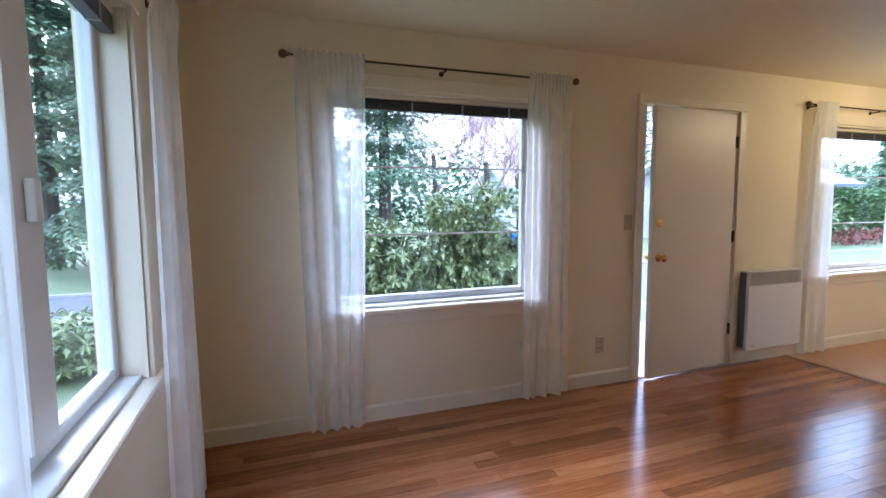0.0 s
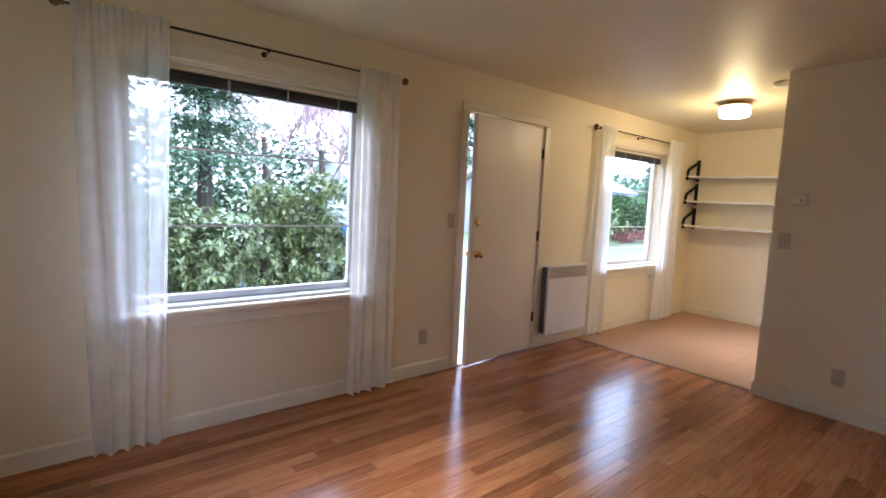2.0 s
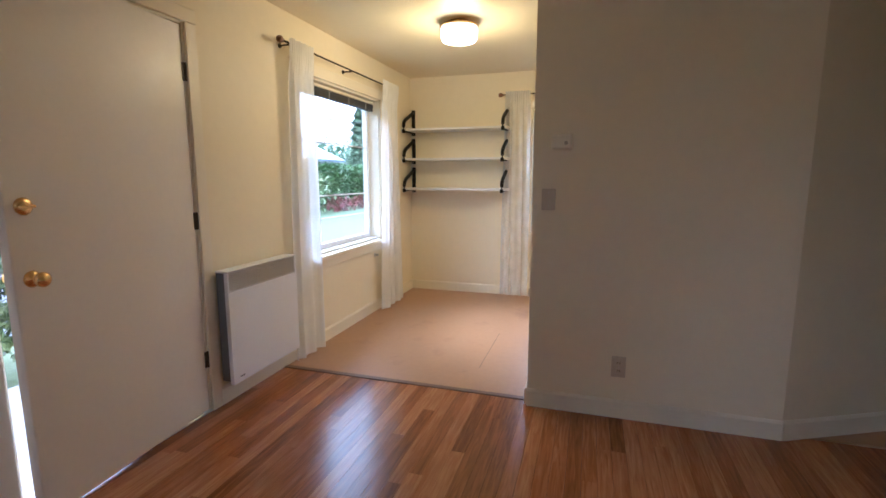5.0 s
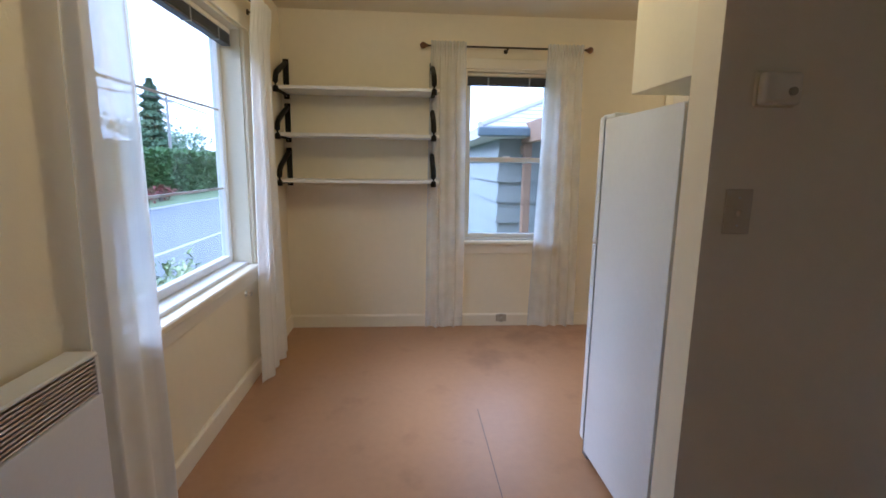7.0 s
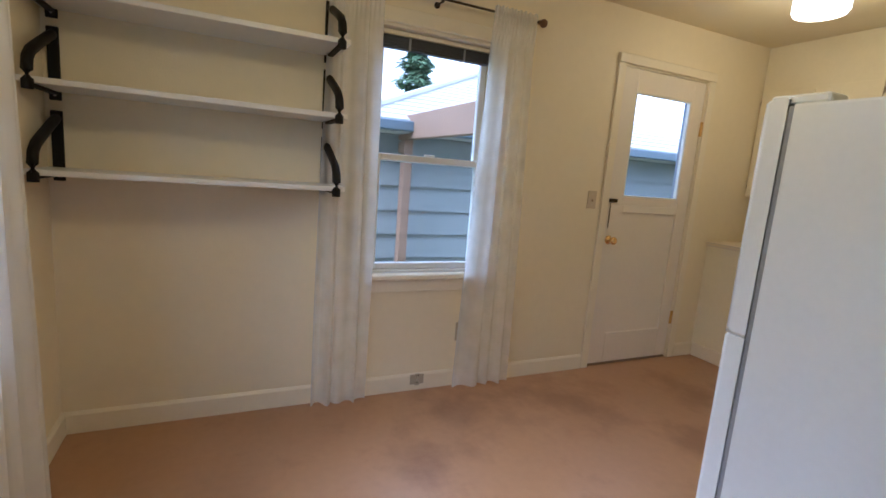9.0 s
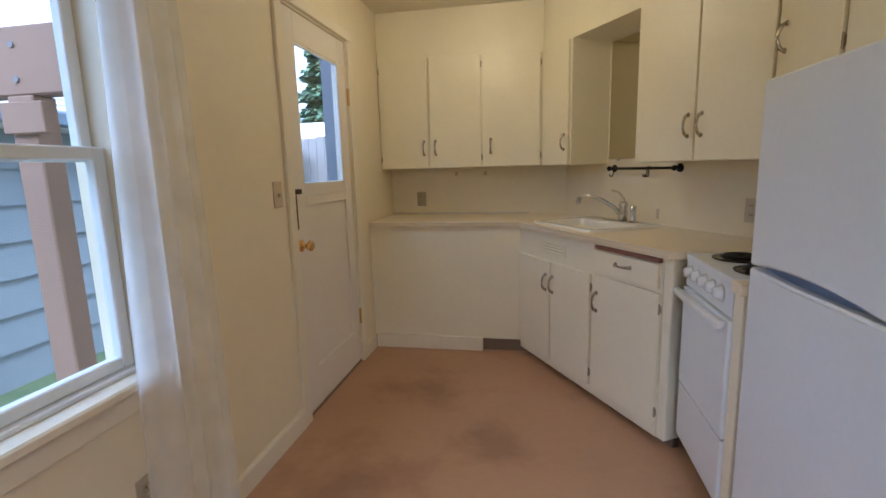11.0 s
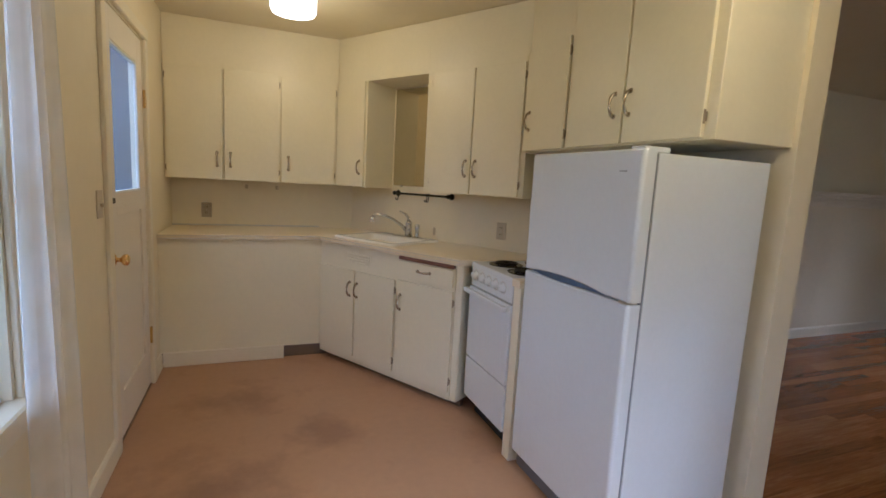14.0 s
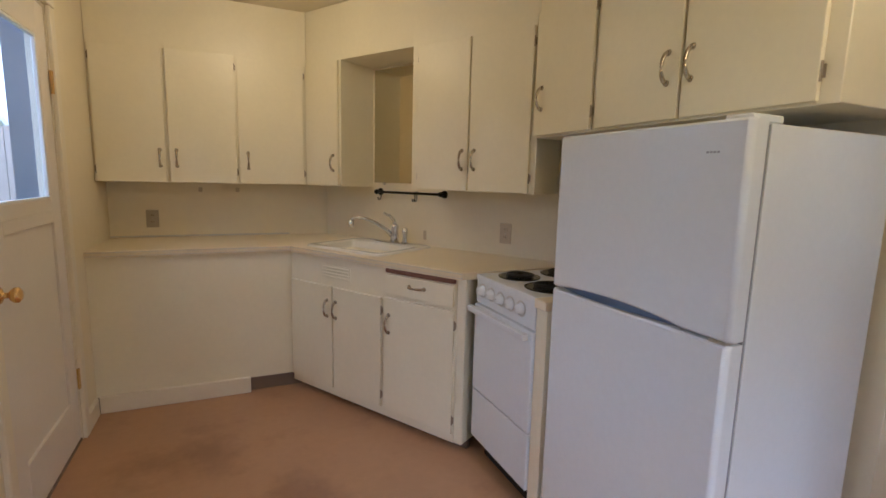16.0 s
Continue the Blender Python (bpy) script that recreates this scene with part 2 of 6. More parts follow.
def stained(m, tint, places, scale=3.0, amount=0.6):
    """Old spills and wear on a floor: uneven darker patches about the given places (x, y, radius)."""
    nt = m.node_tree
    b = nt.nodes["Principled BSDF"]
    old = b.inputs["Base Color"].links[0].from_socket
    geo = nt.nodes.new("ShaderNodeNewGeometry")
    nz = nt.nodes.new("ShaderNodeTexNoise")
    nz.inputs["Scale"].default_value, nz.inputs["Detail"].default_value = scale, 7
    nz.inputs["Roughness"].default_value = 0.62
    nt.links.new(geo.outputs["Position"], nz.inputs["Vector"])
    total = None
    for x, y, r in places:
        ds = nt.nodes.new("ShaderNodeVectorMath")
        ds.operation = "DISTANCE"
        ds.inputs[1].default_value = (x, y, 0)
        nt.links.new(geo.outputs["Position"], ds.inputs[0])
        mr = nt.nodes.new("ShaderNodeMapRange")
        mr.inputs[1].default_value, mr.inputs[2].default_value = 0.0, r
        mr.inputs[3].default_value, mr.inputs[4].default_value = 0.34, 0.0
        nt.links.new(ds.outputs["Value"], mr.inputs[0])
        if total is None:
            total = mr.outputs[0]
        else:
            ad = nt.nodes.new("ShaderNodeMath")
            ad.operation = "MAXIMUM"
            nt.links.new(total, ad.inputs[0])
            nt.links.new(mr.outputs[0], ad.inputs[1])
            total = ad.outputs[0]
    sm = nt.nodes.new("ShaderNodeMath")
    sm.operation = "ADD"
    nt.links.new(nz.outputs["Fac"], sm.inputs[0])
    nt.links.new(total, sm.inputs[1])
    rp = nt.nodes.new("ShaderNodeMapRange")
    rp.inputs[1].default_value, rp.inputs[2].default_value = 0.58, 0.86
    rp.inputs[3].default_value, rp.inputs[4].default_value = 0.0, amount
    nt.links.new(sm.outputs[0], rp.inputs[0])
    mx = nt.nodes.new("ShaderNodeMixRGB")
    mx.inputs[2].default_value = (*tint, 1)
    nt.links.new(rp.outputs[0], mx.inputs[0])
    nt.links.new(old, mx.inputs[1])
    nt.links.new(mx.outputs[0], b.inputs["Base Color"])


stained(M_LINO, (0.19, 0.085, 0.045), ((3.75, -1.78, 0.45), (3.72, -2.5, 0.5), (3.4, -1.5, 0.35), (3.55, -3.4, 0.4), (3.1, -2.9, 0.3)), 4.0, 0.5)
M_STRIP = mat("brown_transition_strip", (0.16, 0.085, 0.045), 0.4)
M_KICK = mat("toe_kick", (0.20, 0.14, 0.10), 0.6, vary=0.15)
M_OAK = wood_floor()
M_SUBFLOOR = mat("floor_gap", (0.035, 0.018, 0.01), 0.7)
M_GLASS = glass_pane()
M_SHEER = sheer("sheer_voile", 0.52, 0.72)
M_DENSE = sheer("dense_voile", 0.78, 0.9, 0.36)
M_THIN = sheer("thin_voile", 0.44, 0.62)
M_OPAL = lamp_glass()
M_SIDING = mat("blue_grey_siding", (0.215, 0.23, 0.235), 0.6, vary=0.1, scale=0.9)
M_JAMB = mat("blue_grey_jamb", (0.19, 0.215, 0.26), 0.5, vary=0.06, scale=6)
M_ROOF = mat("pale_shingle", (0.42, 0.395, 0.38), 0.8, vary=0.15, scale=8)
M_GUTTER = mat("slate_gutter", (0.10, 0.13, 0.16), 0.5)
M_CEDAR = mat("stained_cedar", (0.21, 0.13, 0.085), 0.65, vary=0.25, scale=1.6)
M_FENCE = mat("weathered_fence", (0.26, 0.24, 0.23), 0.8, vary=0.2, scale=6)
M_GRASS = mat("lawn", (0.115, 0.15, 0.065), 0.8, vary=0.4, scale=2.5, bump=0.6, bump_scale=30, fine=0.2)
M_ASPHALT = mat("asphalt", (0.13, 0.135, 0.145), 0.75, vary=0.12, scale=2, bump=0.3, bump_scale=90)
M_CONC = mat("concrete", (0.36, 0.35, 0.33), 0.8, vary=0.12, scale=3)
M_BARK = mat("bark", (0.08, 0.062, 0.05), 0.9, vary=0.3, scale=8, bump=0.8, bump_scale=20)
M_TWIG = mat("pink_grey_twigs", (0.42, 0.29, 0.285), 0.8, vary=0.2, scale=8)
M_RHODO = foliage("rhododendron_leaf", (0.03, 0.065, 0.02), (0.40, 0.47, 0.21), 0.3)
M_CONIFER = foliage("conifer_needles", (0.045, 0.095, 0.05), (0.21, 0.31, 0.17), 0.6)
M_HEDGE = foliage("hedge_leaf", (0.03, 0.075, 0.02), (0.10, 0.20, 0.05), 0.5)
M_RED = foliage("red_heather", (0.16, 0.03, 0.03), (0.34, 0.09, 0.08), 0.6)
M_BLUE = mat("blue_ribbon", (0.02, 0.14, 0.55), 0.5)
M_HOUSE = mat("pale_house_paint", (0.42, 0.44, 0.46), 0.7, vary=0.06)
M_HOUSEB = mat("brown_house_paint", (0.17, 0.14, 0.125), 0.7, vary=0.1)
M_WHITEROOF = mat("bright_roof", (0.62, 0.63, 0.65), 0.7, vary=0.06)
M_PANE = mat("dark_pane", (0.04, 0.05, 0.055), 0.1)
M_INK = mat("grey_print", (0.10, 0.10, 0.11), 0.5)


# ---------------------------------------------------------------- mesh helpers
def add_box(bm, lo, hi, m=None):
    r = bmesh.ops.create_cube(bm, size=1.0)["verts"]
    for v in r:
        for i in range(3):
            v.co[i] = lo[i] if v.co[i] < 0 else hi[i]
        if m is not None:
            v.co = m @ v.co
    return r


def box(lo, hi, bevel=0.0, m=None, seg=1):
    bm = bmesh.new()
    add_box(bm, lo, hi)
    if bevel:
        bmesh.ops.bevel(bm, geom=bm.edges[:], offset=bevel, segments=seg, affect="EDGES", profile=0.7)
    if m is not None:
        bmesh.ops.transform(bm, matrix=m, verts=bm.verts)
    return bm


def add_cyl(bm, a, b, r, r2=None, n=16):
    a, b = Vector(a), Vector(b)
    d = b - a
    m = Matrix.Translation((a + b) / 2) @ d.to_track_quat("Z", "Y").to_matrix().to_4x4()
    return bmesh.ops.create_cone(bm, cap_ends=True, segments=n, radius1=r, radius2=r if r2 is None else r2, depth=d.length, matrix=m)["verts"]


def cyl(a, b, r, r2=None, n=16):
    bm = bmesh.new()
    add_cyl(bm, a, b, r, r2, n)
    return bm


def lathe(profile, center, axis=(0, 0, 1), n=32):
    """Profile of (radius, height) turned round an axis through center."""
    bm = bmesh.new()
    rings = []
    for r, h in profile:
        rings.append([bm.verts.new((r * math.cos(2 * math.pi * k / n), r * math.sin(2 * math.pi * k / n), h)) for k in range(n)])
    for p, q in zip(rings, rings[1:]):
        for k in range(n):
            bm.faces.new((p[k], p[(k + 1) % n], q[(k + 1) % n], q[k]))
    for ring in (rings[0], rings[-1]):
        bm.faces.new(ring)
    bmesh.ops.remove_doubles(bm, verts=bm.verts, dist=1e-5)
    bmesh.ops.recalc_face_normals(bm, faces=bm.faces)
    bmesh.ops.transform(bm, matrix=Matrix.Translation(center) @ Vector(axis).to_track_quat("Z", "Y").to_matrix().to_4x4(), verts=bm.verts)
    return bm


def tube(points, r, n=10, rx=None):
    """A round bar along points; rx gives a flat bar (width along the second axis)."""
    bm = bmesh.new()
    pts = [Vector(p) for p in points]
    rings = []
    up = Vector((0.013, 0.021, 1))
    for i, p in enumerate(pts):
        d = (pts[min(i + 1, len(pts) - 1)] - pts[max(i - 1, 0)]).normalized()
        s = d.cross(up)
        if s.length < 0.05:
            s = d.cross(Vector((1, 0.01, 0)))
        s.normalize()
        w = s.cross(d).normalized()
        rr = r[i] if isinstance(r, (list, tuple)) else r
        rings.append([bm.verts.new(p + rr * (math.cos(2 * math.pi * k / n) * s + math.sin(2 * math.pi * k / n) * w)) for k in range(n)])
    for p, q in zip(rings, rings[1:]):
        for k in range(n):
            bm.faces.new((p[k], p[(k + 1) % n], q[(k + 1) % n], q[k]))
    bm.faces.new(rings[0])
    bm.faces.new(rings[-1])
    bmesh.ops.recalc_face_normals(bm, faces=bm.faces)
    return bm


def prism(poly, z0, z1):
    """An upright prism over a plan polygon."""
    bm = bmesh.new()
    lo = [bm.verts.new((x, y, z0)) for x, y in poly]
    hi = [bm.verts.new((x, y, z1)) for x, y in poly]
    bm.faces.new(lo)
    bm.faces.new(hi)
    n = len(poly)
    for i in range(n):
        bm.faces.new((lo[i], lo[(i + 1) % n], hi[(i + 1) % n], hi[i]))
    bmesh.ops.recalc_face_normals(bm, faces=bm.faces)
    return bm


def part(name, bm, material, parent=None, label="", smooth=False):
    me = bpy.data.meshes.new(name)
    bm.to_mesh(me)
    bm.free()
    me.materials.append(material)
    if smooth:
        for p in me.polygons:
            p.use_smooth = True
    o = new(name, me)
    if parent is not None:
        o.parent = parent
    if label:
        o["label"] = label
    return o


def thing(name, label, category, group="", kind="", m=None):
    o = new(name)
    if m is not None:
        o.matrix_world = m
    return tagged(o, label, category, group, kind)


def solo(name, bm, material, label, category, group="", kind="", smooth=False):
    return tagged(part(name, bm, material, None, "", smooth), label, category, group, kind)


def structure(name, bm, material, label, category, smooth=False):
    return solo(name, bm, material, label, category, "", "structure", smooth)


# ---------------------------------------------------------------- plan
EAST, WEST, SOUTH, SOUTHL, CEIL = 4.061, -3.07, -4.64, -3.47, 2.38
PX0, PX1, PY = 1.508, 1.625, -1.68       # partition beside the fridge
NX, NY = 0.858, 0.5137                   # normal of the slanted kitchen wall
LX, LY = 0.895, 0.446                    # normal of its living room side
THICK = 0.16
SLANT = Matrix(((NX, -NY, 0, 0), (NY, NX, 0, 0), (0, 0, 1, 0), (0, 0, 0, 1)))   # local x = away from the wall, y = along it


def wall_with_holes(name, along, c0, c1, lo, hi, holes, label):
    """A wall along 'x' or 'y' between c0 and c1 in thickness, with rectangular holes (a, b, z0, z1) cut right through."""
    bm = bmesh.new()
    cuts = sorted({lo, hi, *(h[0] for h in holes), *(h[1] for h in holes)})
    for a, b in zip(cuts, cuts[1:]):
        spans, z = [], 0.0
        for h in sorted((h for h in holes if h[0] <= a + 1e-6 and h[1] >= b - 1e-6), key=lambda q: q[2]):
            if h[2] > z:
                spans.append((z, h[2]))
            z = h[3]
        spans.append((z, CEIL + 0.1))
        for z0, z1 in spans:
            if along == "x":
                add_box(bm, (a, c0, z0), (b, c1, z1))
            else:
                add_box(bm, (c0, a, z0), (c1, b, z1))
    bmesh.ops.remove_doubles(bm, verts=bm.verts, dist=1e-4)
    return structure(name, bm, M_WALL, label, "wall")


W1 = (-2.31, -0.93, 0.70, 2.02)
W2 = (1.88, 3.21, 0.69, 2.02)
W3 = (-2.035, -1.355, 0.70, 2.0)
W4 = (-2.30, -0.88, 0.71, 2.02)
D1 = (-0.025, 0.911, 0.0, 2.06)
D2 = (-3.765, -2.975, 0.0, 2.05)

wall_with_holes("wall_north", "x", 0, THICK, WEST - THICK, EAST + THICK, [W1, W2, D1], "cream painted front wall with two windows and a door")
wall_with_holes("wall_east", "y", EAST, EAST + THICK, SOUTH - THICK, 0.0, [W3, D2], "cream painted kitchen wall with window and back door")
wall_with_holes("wall_west", "y", WEST - THICK, WEST, SOUTHL - THICK, 0.0, [W4], "cream painted end wall with one large window")
wall_with_holes("wall_south_living", "x", SOUTHL - 0.14, SOUTHL, WEST - THICK, 0.95, [], "plain cream wall that carries the mantel shelf")
wall_with_holes("wall_south_kitchen", "x", SOUTH - 0.12, SOUTH, 1.4, EAST + THICK, [], "cream painted wall behind the kitchen counter")

# slanted wall and the partition, one upright solid
slant_w, slant_l = -0.08, 0.039
structure("wall_partition", prism([(PX0, PY), (PX1, PY), (PX1, (slant_w - NX * PX1) / NY), ((slant_w - NY * (SOUTH - 0.05)) / NX, SOUTH - 0.05),
                                   ((slant_l - LY * (SOUTH - 0.05)) / LX, SOUTH - 0.05), (PX0, (slant_l - LX * PX0) / LY)], 0, CEIL + 0.1),
          M_WALL, "cream partition wall between living room and kitchen, slanted at its far end", "wall")
# the passage behind the mantel wall
structure("wall_passage_side", box((0.83, -5.2, 0), (0.95, SOUTHL - 0.14, CEIL + 0.1)), M_WALL, "plain cream passage wall", "wall")
structure("wall_passage_end", box((0.78, -5.32, 0), (2.6, -5.2, CEIL + 0.1)), M_WALL, "plain cream wall closing the passage", "wall")
structure("ceiling", box((WEST - THICK, -5.3, CEIL), (EAST + THICK, THICK, CEIL + 0.08)), M_CEIL, "smooth cream painted ceiling with a slight sheen", "ceiling")
# roof deck out of view; its overhang is sized by the daylight wanted indoors
structure("roof_deck", prism([(WEST - 0.6, -5.8), (EAST + 0.35, -5.8), (EAST + 0.35, 0.42), (WEST - 0.6, 0.42)], CEIL + 0.11, CEIL + 0.25), M_GUTTER, "unseen plain roof deck, eaves kept short to admit daylight", "roof")

floor = structure("floor", box((WEST - 0.1, -5.3, -0.10), (1.575, 0.02, -0.012)), M_SUBFLOOR, "glossy red-brown oak strip floor in the living room", "floor")
structure("floor_kitchen", box((1.575, -4.9, -0.10), (EAST + 0.06, 0.03, 0.0)), M_LINO, "worn tan sheet vinyl kitchen floor", "floor")
structure("transition_strip", box((1.555, PY, -0.008), (1.595, 0.0, 0.005), 0.002), M_STRIP, "brown strip where oak meets the vinyl floor", "floor trim")
structure("vinyl_seam", box((1.95, -1.302, 0.0002), (2.70, -1.298, 0.0008)), M_KICK, "thin open seam in the sheet vinyl floor", "floor seam")


# ---------------------------------------------------------------- trim
def baseboard(name, pts, h=0.10, t=0.016):
    """A baseboard along a line of plan points; the room lies to the left of the walk."""
    bm = bmesh.new()
    for (x0, y0), (x1, y1) in zip(pts, pts[1:]):
        d = Vector((x1 - x0, y1 - y0, 0))
        n = Vector((-d.y, d.x, 0)).normalized() * t
        v = []
        for s, z in ((0.0, 0), (1.0, 0), (1.0, h - 0.012), (0.45, h), (0.0, h)):
            v.append((Vector((x0, y0, z)) + n * s, Vector((x1, y1, z)) + n * s))
        a = [bm.verts.new(p[0]) for p in v]
        b = [bm.verts.new(p[1]) for p in v]
        k = len(v)
        for i in range(k):
            bm.faces.new((a[i], a[(i + 1) % k], b[(i + 1) % k], b[i]))
        bm.faces.new(a)
        bm.faces.new(b)
    bmesh.ops.recalc_face_normals(bm, faces=bm.faces)
    return structure(name, bm, M_TRIM, "cream painted baseboard along the wall", "baseboard")


baseboard("baseboard_north_west", [(-0.10, 0), (WEST, 0)])
baseboard("baseboard_north_east", [(EAST, 0), (0.985, 0)])
baseboard("baseboard_east_front", [(EAST, -2.91), (EAST, 0)])
baseboard("baseboard_east_back", [(EAST, -4.02), (EAST, -3.83)])
baseboard("baseboard_west", [(WEST, 0), (WEST, SOUTHL)])
baseboard("baseboard_mantel_wall", [(WEST, SOUTHL), (0.95, SOUTHL), (0.95, SOUTHL - 1.2)])
baseboard("baseboard_partition", [((slant_l + LY * 4.6) / LX, -4.6), (PX0, (slant_l - LX * PX0) / LY), (PX0, PY), (PX1, PY)])


def casing(name, m, a, b, z0, z1, w=0.085, t=0.018, label="cream painted window casing", sill=True):
    """Frame round an opening in the wall's own plane: local x along the wall, y into the room."""
    o = thing(name, label, "window trim" if sill else "door trim", "", "structure", m)
    part("side_casing", box((a - w, 0.0, z0 if not sill else z0 - 0.02), (a, t, z1), 0.003), M_TRIM, o)
    part("side_casing", box((b, 0.0, z0 if not sill else z0 - 0.02), (b + w, t, z1), 0.003), M_TRIM, o)
    part("head_casing", box((a - w, 0.0, z1 + 0.001), (b + w, t + 0.004, z1 + w), 0.004), M_TRIM, o)
    if sill:
        part("stool", box((a - w - 0.02, -0.02, z0 - 0.028), (b + w + 0.02, 0.045, z0 + 0.003), 0.006), M_TRIM, o)
        part("apron", box((a - w, 0.0, z0 - 0.10), (b + w, t - 0.003, z0 - 0.029), 0.003), M_TRIM, o)
    return o


# local frames of the walls: x along the wall, y into the room
MN = Matrix(((-1, 0, 0, 0), (0, -1, 0, 0), (0, 0, 1, 0), (0, 0, 0, 1)))
ME = Matrix(((0, -1, 0, EAST), (1, 0, 0, 0), (0, 0, 1, 0), (0, 0, 0, 1)))
MW = Matrix(((0, 1, 0, WEST), (-1, 0, 0, 0), (0, 0, 1, 0), (0, 0, 0, 1)))


def picture_window(name, m, a, b, z0, z1, bars=True, mullion=None, label="", shift=0.0):
    """Fixed window set deep in its opening: jamb liner, frame, pane, thin cross bars, raised blind."""
    o = thing(name, label, "window", "", "structure", m)
    part("jamb_liner", box((a, -0.11, z0), (a + 0.014, 0.0, z1)), M_TRIM, o)
    part("jamb_liner", box((b - 0.014, -0.11, z0), (b, 0.0, z1)), M_TRIM, o)
    part("head_liner", box((a + 0.015, -0.11, z1 - 0.014), (b - 0.015, 0.0, z1)), M_TRIM, o)
    part("window_sill", box((a + 0.015, -0.15, z0), (b - 0.015, -0.021, z0 + 0.02), 0.003), M_VINYL, o)
    f = 0.042
    y0, y1 = -0.15 + shift, -0.105 + shift
    za, zb = z0 + 0.021, z1 - 0.015
    aa, bb = a + 0.0145, b - 0.0145
    part("window_frame", box((aa, y0, za), (aa + f, y1, zb), 0.005), M_VINYL, o)
    part("window_frame", box((bb - f, y0, za), (bb, y1, zb), 0.005), M_VINYL, o)
    part("window_frame", box((aa + f, y0, za), (bb - f, y1, za + f), 0.005), M_VINYL, o)
    part("window_frame", box((aa + f, y0, zb - f), (bb - f, y1, zb), 0.005), M_VINYL, o)
    if mullion:
        part("mullion", box((mullion - 0.07, y0 - 0.002, za + f), (mullion + 0.07, y1 + 0.012, zb - f), 0.005), M_VINYL, o)
        part("latch", box((mullion - 0.02, y1 + 0.0125, 1.30), (mullion + 0.02, y1 + 0.034, 1.40), 0.008, None, 2), M_VINYL, o, "white sash latch", smooth=True)
    pane = part("pane", box((aa + f - 0.004, y0 + 0.019, za + f - 0.004), (bb - f + 0.004, y0 + 0.023, zb - f + 0.004)), M_GLASS, o)
    pane.visible_shadow = False
    if bars:
        h = (zb - za) / 3
        for k in (1, 2):
            part("glazing_bar", box((aa + f - 0.003, -0.127, za + h * k - 0.006), (bb - f + 0.003, -0.119, za + h * k + 0.006), 0.002), M_ALU, o)
    return o


def raised_blind(m, a, b, z, label="dark slatted blind drawn up at the window head"):
    o = thing("window_blind", label, "blind", "raised blinds", "", m)
    part("head_rail", box((a, -0.085, z - 0.026), (b, -0.045, z - 0.002), 0.003), M_TRIM, o)
    for k in range(9):
        part("slat", box((a + 0.006, -0.086, z - 0.034 - k * 0.0052), (b - 0.006, -0.046, z - 0.0305 - k * 0.0052)), M_BLIND, o)
    part("bottom_rail", box((a + 0.004, -0.088, z - 0.092), (b - 0.004, -0.044, z - 0.079), 0.003), M_BLIND, o)
    n = max(2, round((b - a) / 0.3))
    for k in range(n):
        x = a + (b - a) * (k + 0.5) / n
        part("ladder_tape", box((x - 0.006, -0.0885, z - 0.094), (x + 0.006, -0.0435, z - 0.028)), M_TAPE, o)
    return o


def curtain(m, a, b, z1, fold, off, z0=0.015, flare=1.25, seed=1, cloth=None, label="sheer white voile curtain hanging to the floor", group="sheer curtains"):
    """A gathered sheer panel of uneven folds, ruffled above the rod."""
    rnd = random.Random(seed)
    nx, nz = 170, 30
    ph = [rnd.uniform(0, 6.28) for _ in range(6)]
    # uneven fold widths and depths
    wd = [rnd.uniform(0.4, 1.9) for _ in range(fold * 2 + 1)]
    tot = sum(wd)
    edge = [0.0]
    for w_ in wd:
        edge.append(edge[-1] + w_ / tot)
    dep = [rnd.uniform(0.45, 1.25) for _ in wd]
    me_v, me_f = [], []
    mid = (a + b) / 2

    def fold_at(s):
        k = 0
        while k < len(wd) - 1 and s > edge[k + 1]:
            k += 1
        f = (s - edge[k]) / (edge[k + 1] - edge[k])
        return (1 if k % 2 else -1) * dep[k] * math.sin(math.pi * min(max(f, 0), 1))
    for j in range(nz + 1):
        t = j / nz
        z = z0 + (z1 + 0.03 - z0) * t
        wid = 1 + (flare - 1) * (1 - t) ** 1.4
        for i in range(nx + 1):
            s = i / nx
            x = mid + (a + (b - a) * s - mid) * wid + 0.010 * math.sin(3.1 * t + ph[0] + 4 * s)
            amp = 0.010 + 0.018 * (1 - t) ** 0.7
            sh = s + 0.03 * math.sin(2.2 * t + ph[1] + 5 * s) * (1 - t)
            y = off + amp * fold_at(min(max(sh, 0), 1)) + 0.16 * amp * math.sin(2 * math.pi * 3.4 * s + ph[3] + 2.5 * t)
            g = max(0.0, min(1.0, (t - 0.90) / 0.07))
            y = y * (1 - g) + (off + 0.0165 + 0.004 * math.sin(2 * math.pi * 13 * s + ph[4])) * g
            me_v.append((x, y, z + (0.005 * math.sin(2 * math.pi * 9 * s + ph[5]) if t == 1 else 0)))
    for j in range(nz):
        for i in range(nx):
            p = j * (nx + 1) + i
            me_f.append((p, p + 1, p + nx + 2, p + nx + 1))
    me = bpy.data.meshes.new("curtain")
    me.from_pydata(me_v, [], me_f)
    me.materials.append(cloth or M_SHEER)
    for p in me.polygons:
        p.use_smooth = True
    o = new("curtain", me)
    o.matrix_world = m
    return tagged(o, label, "curtain", group)


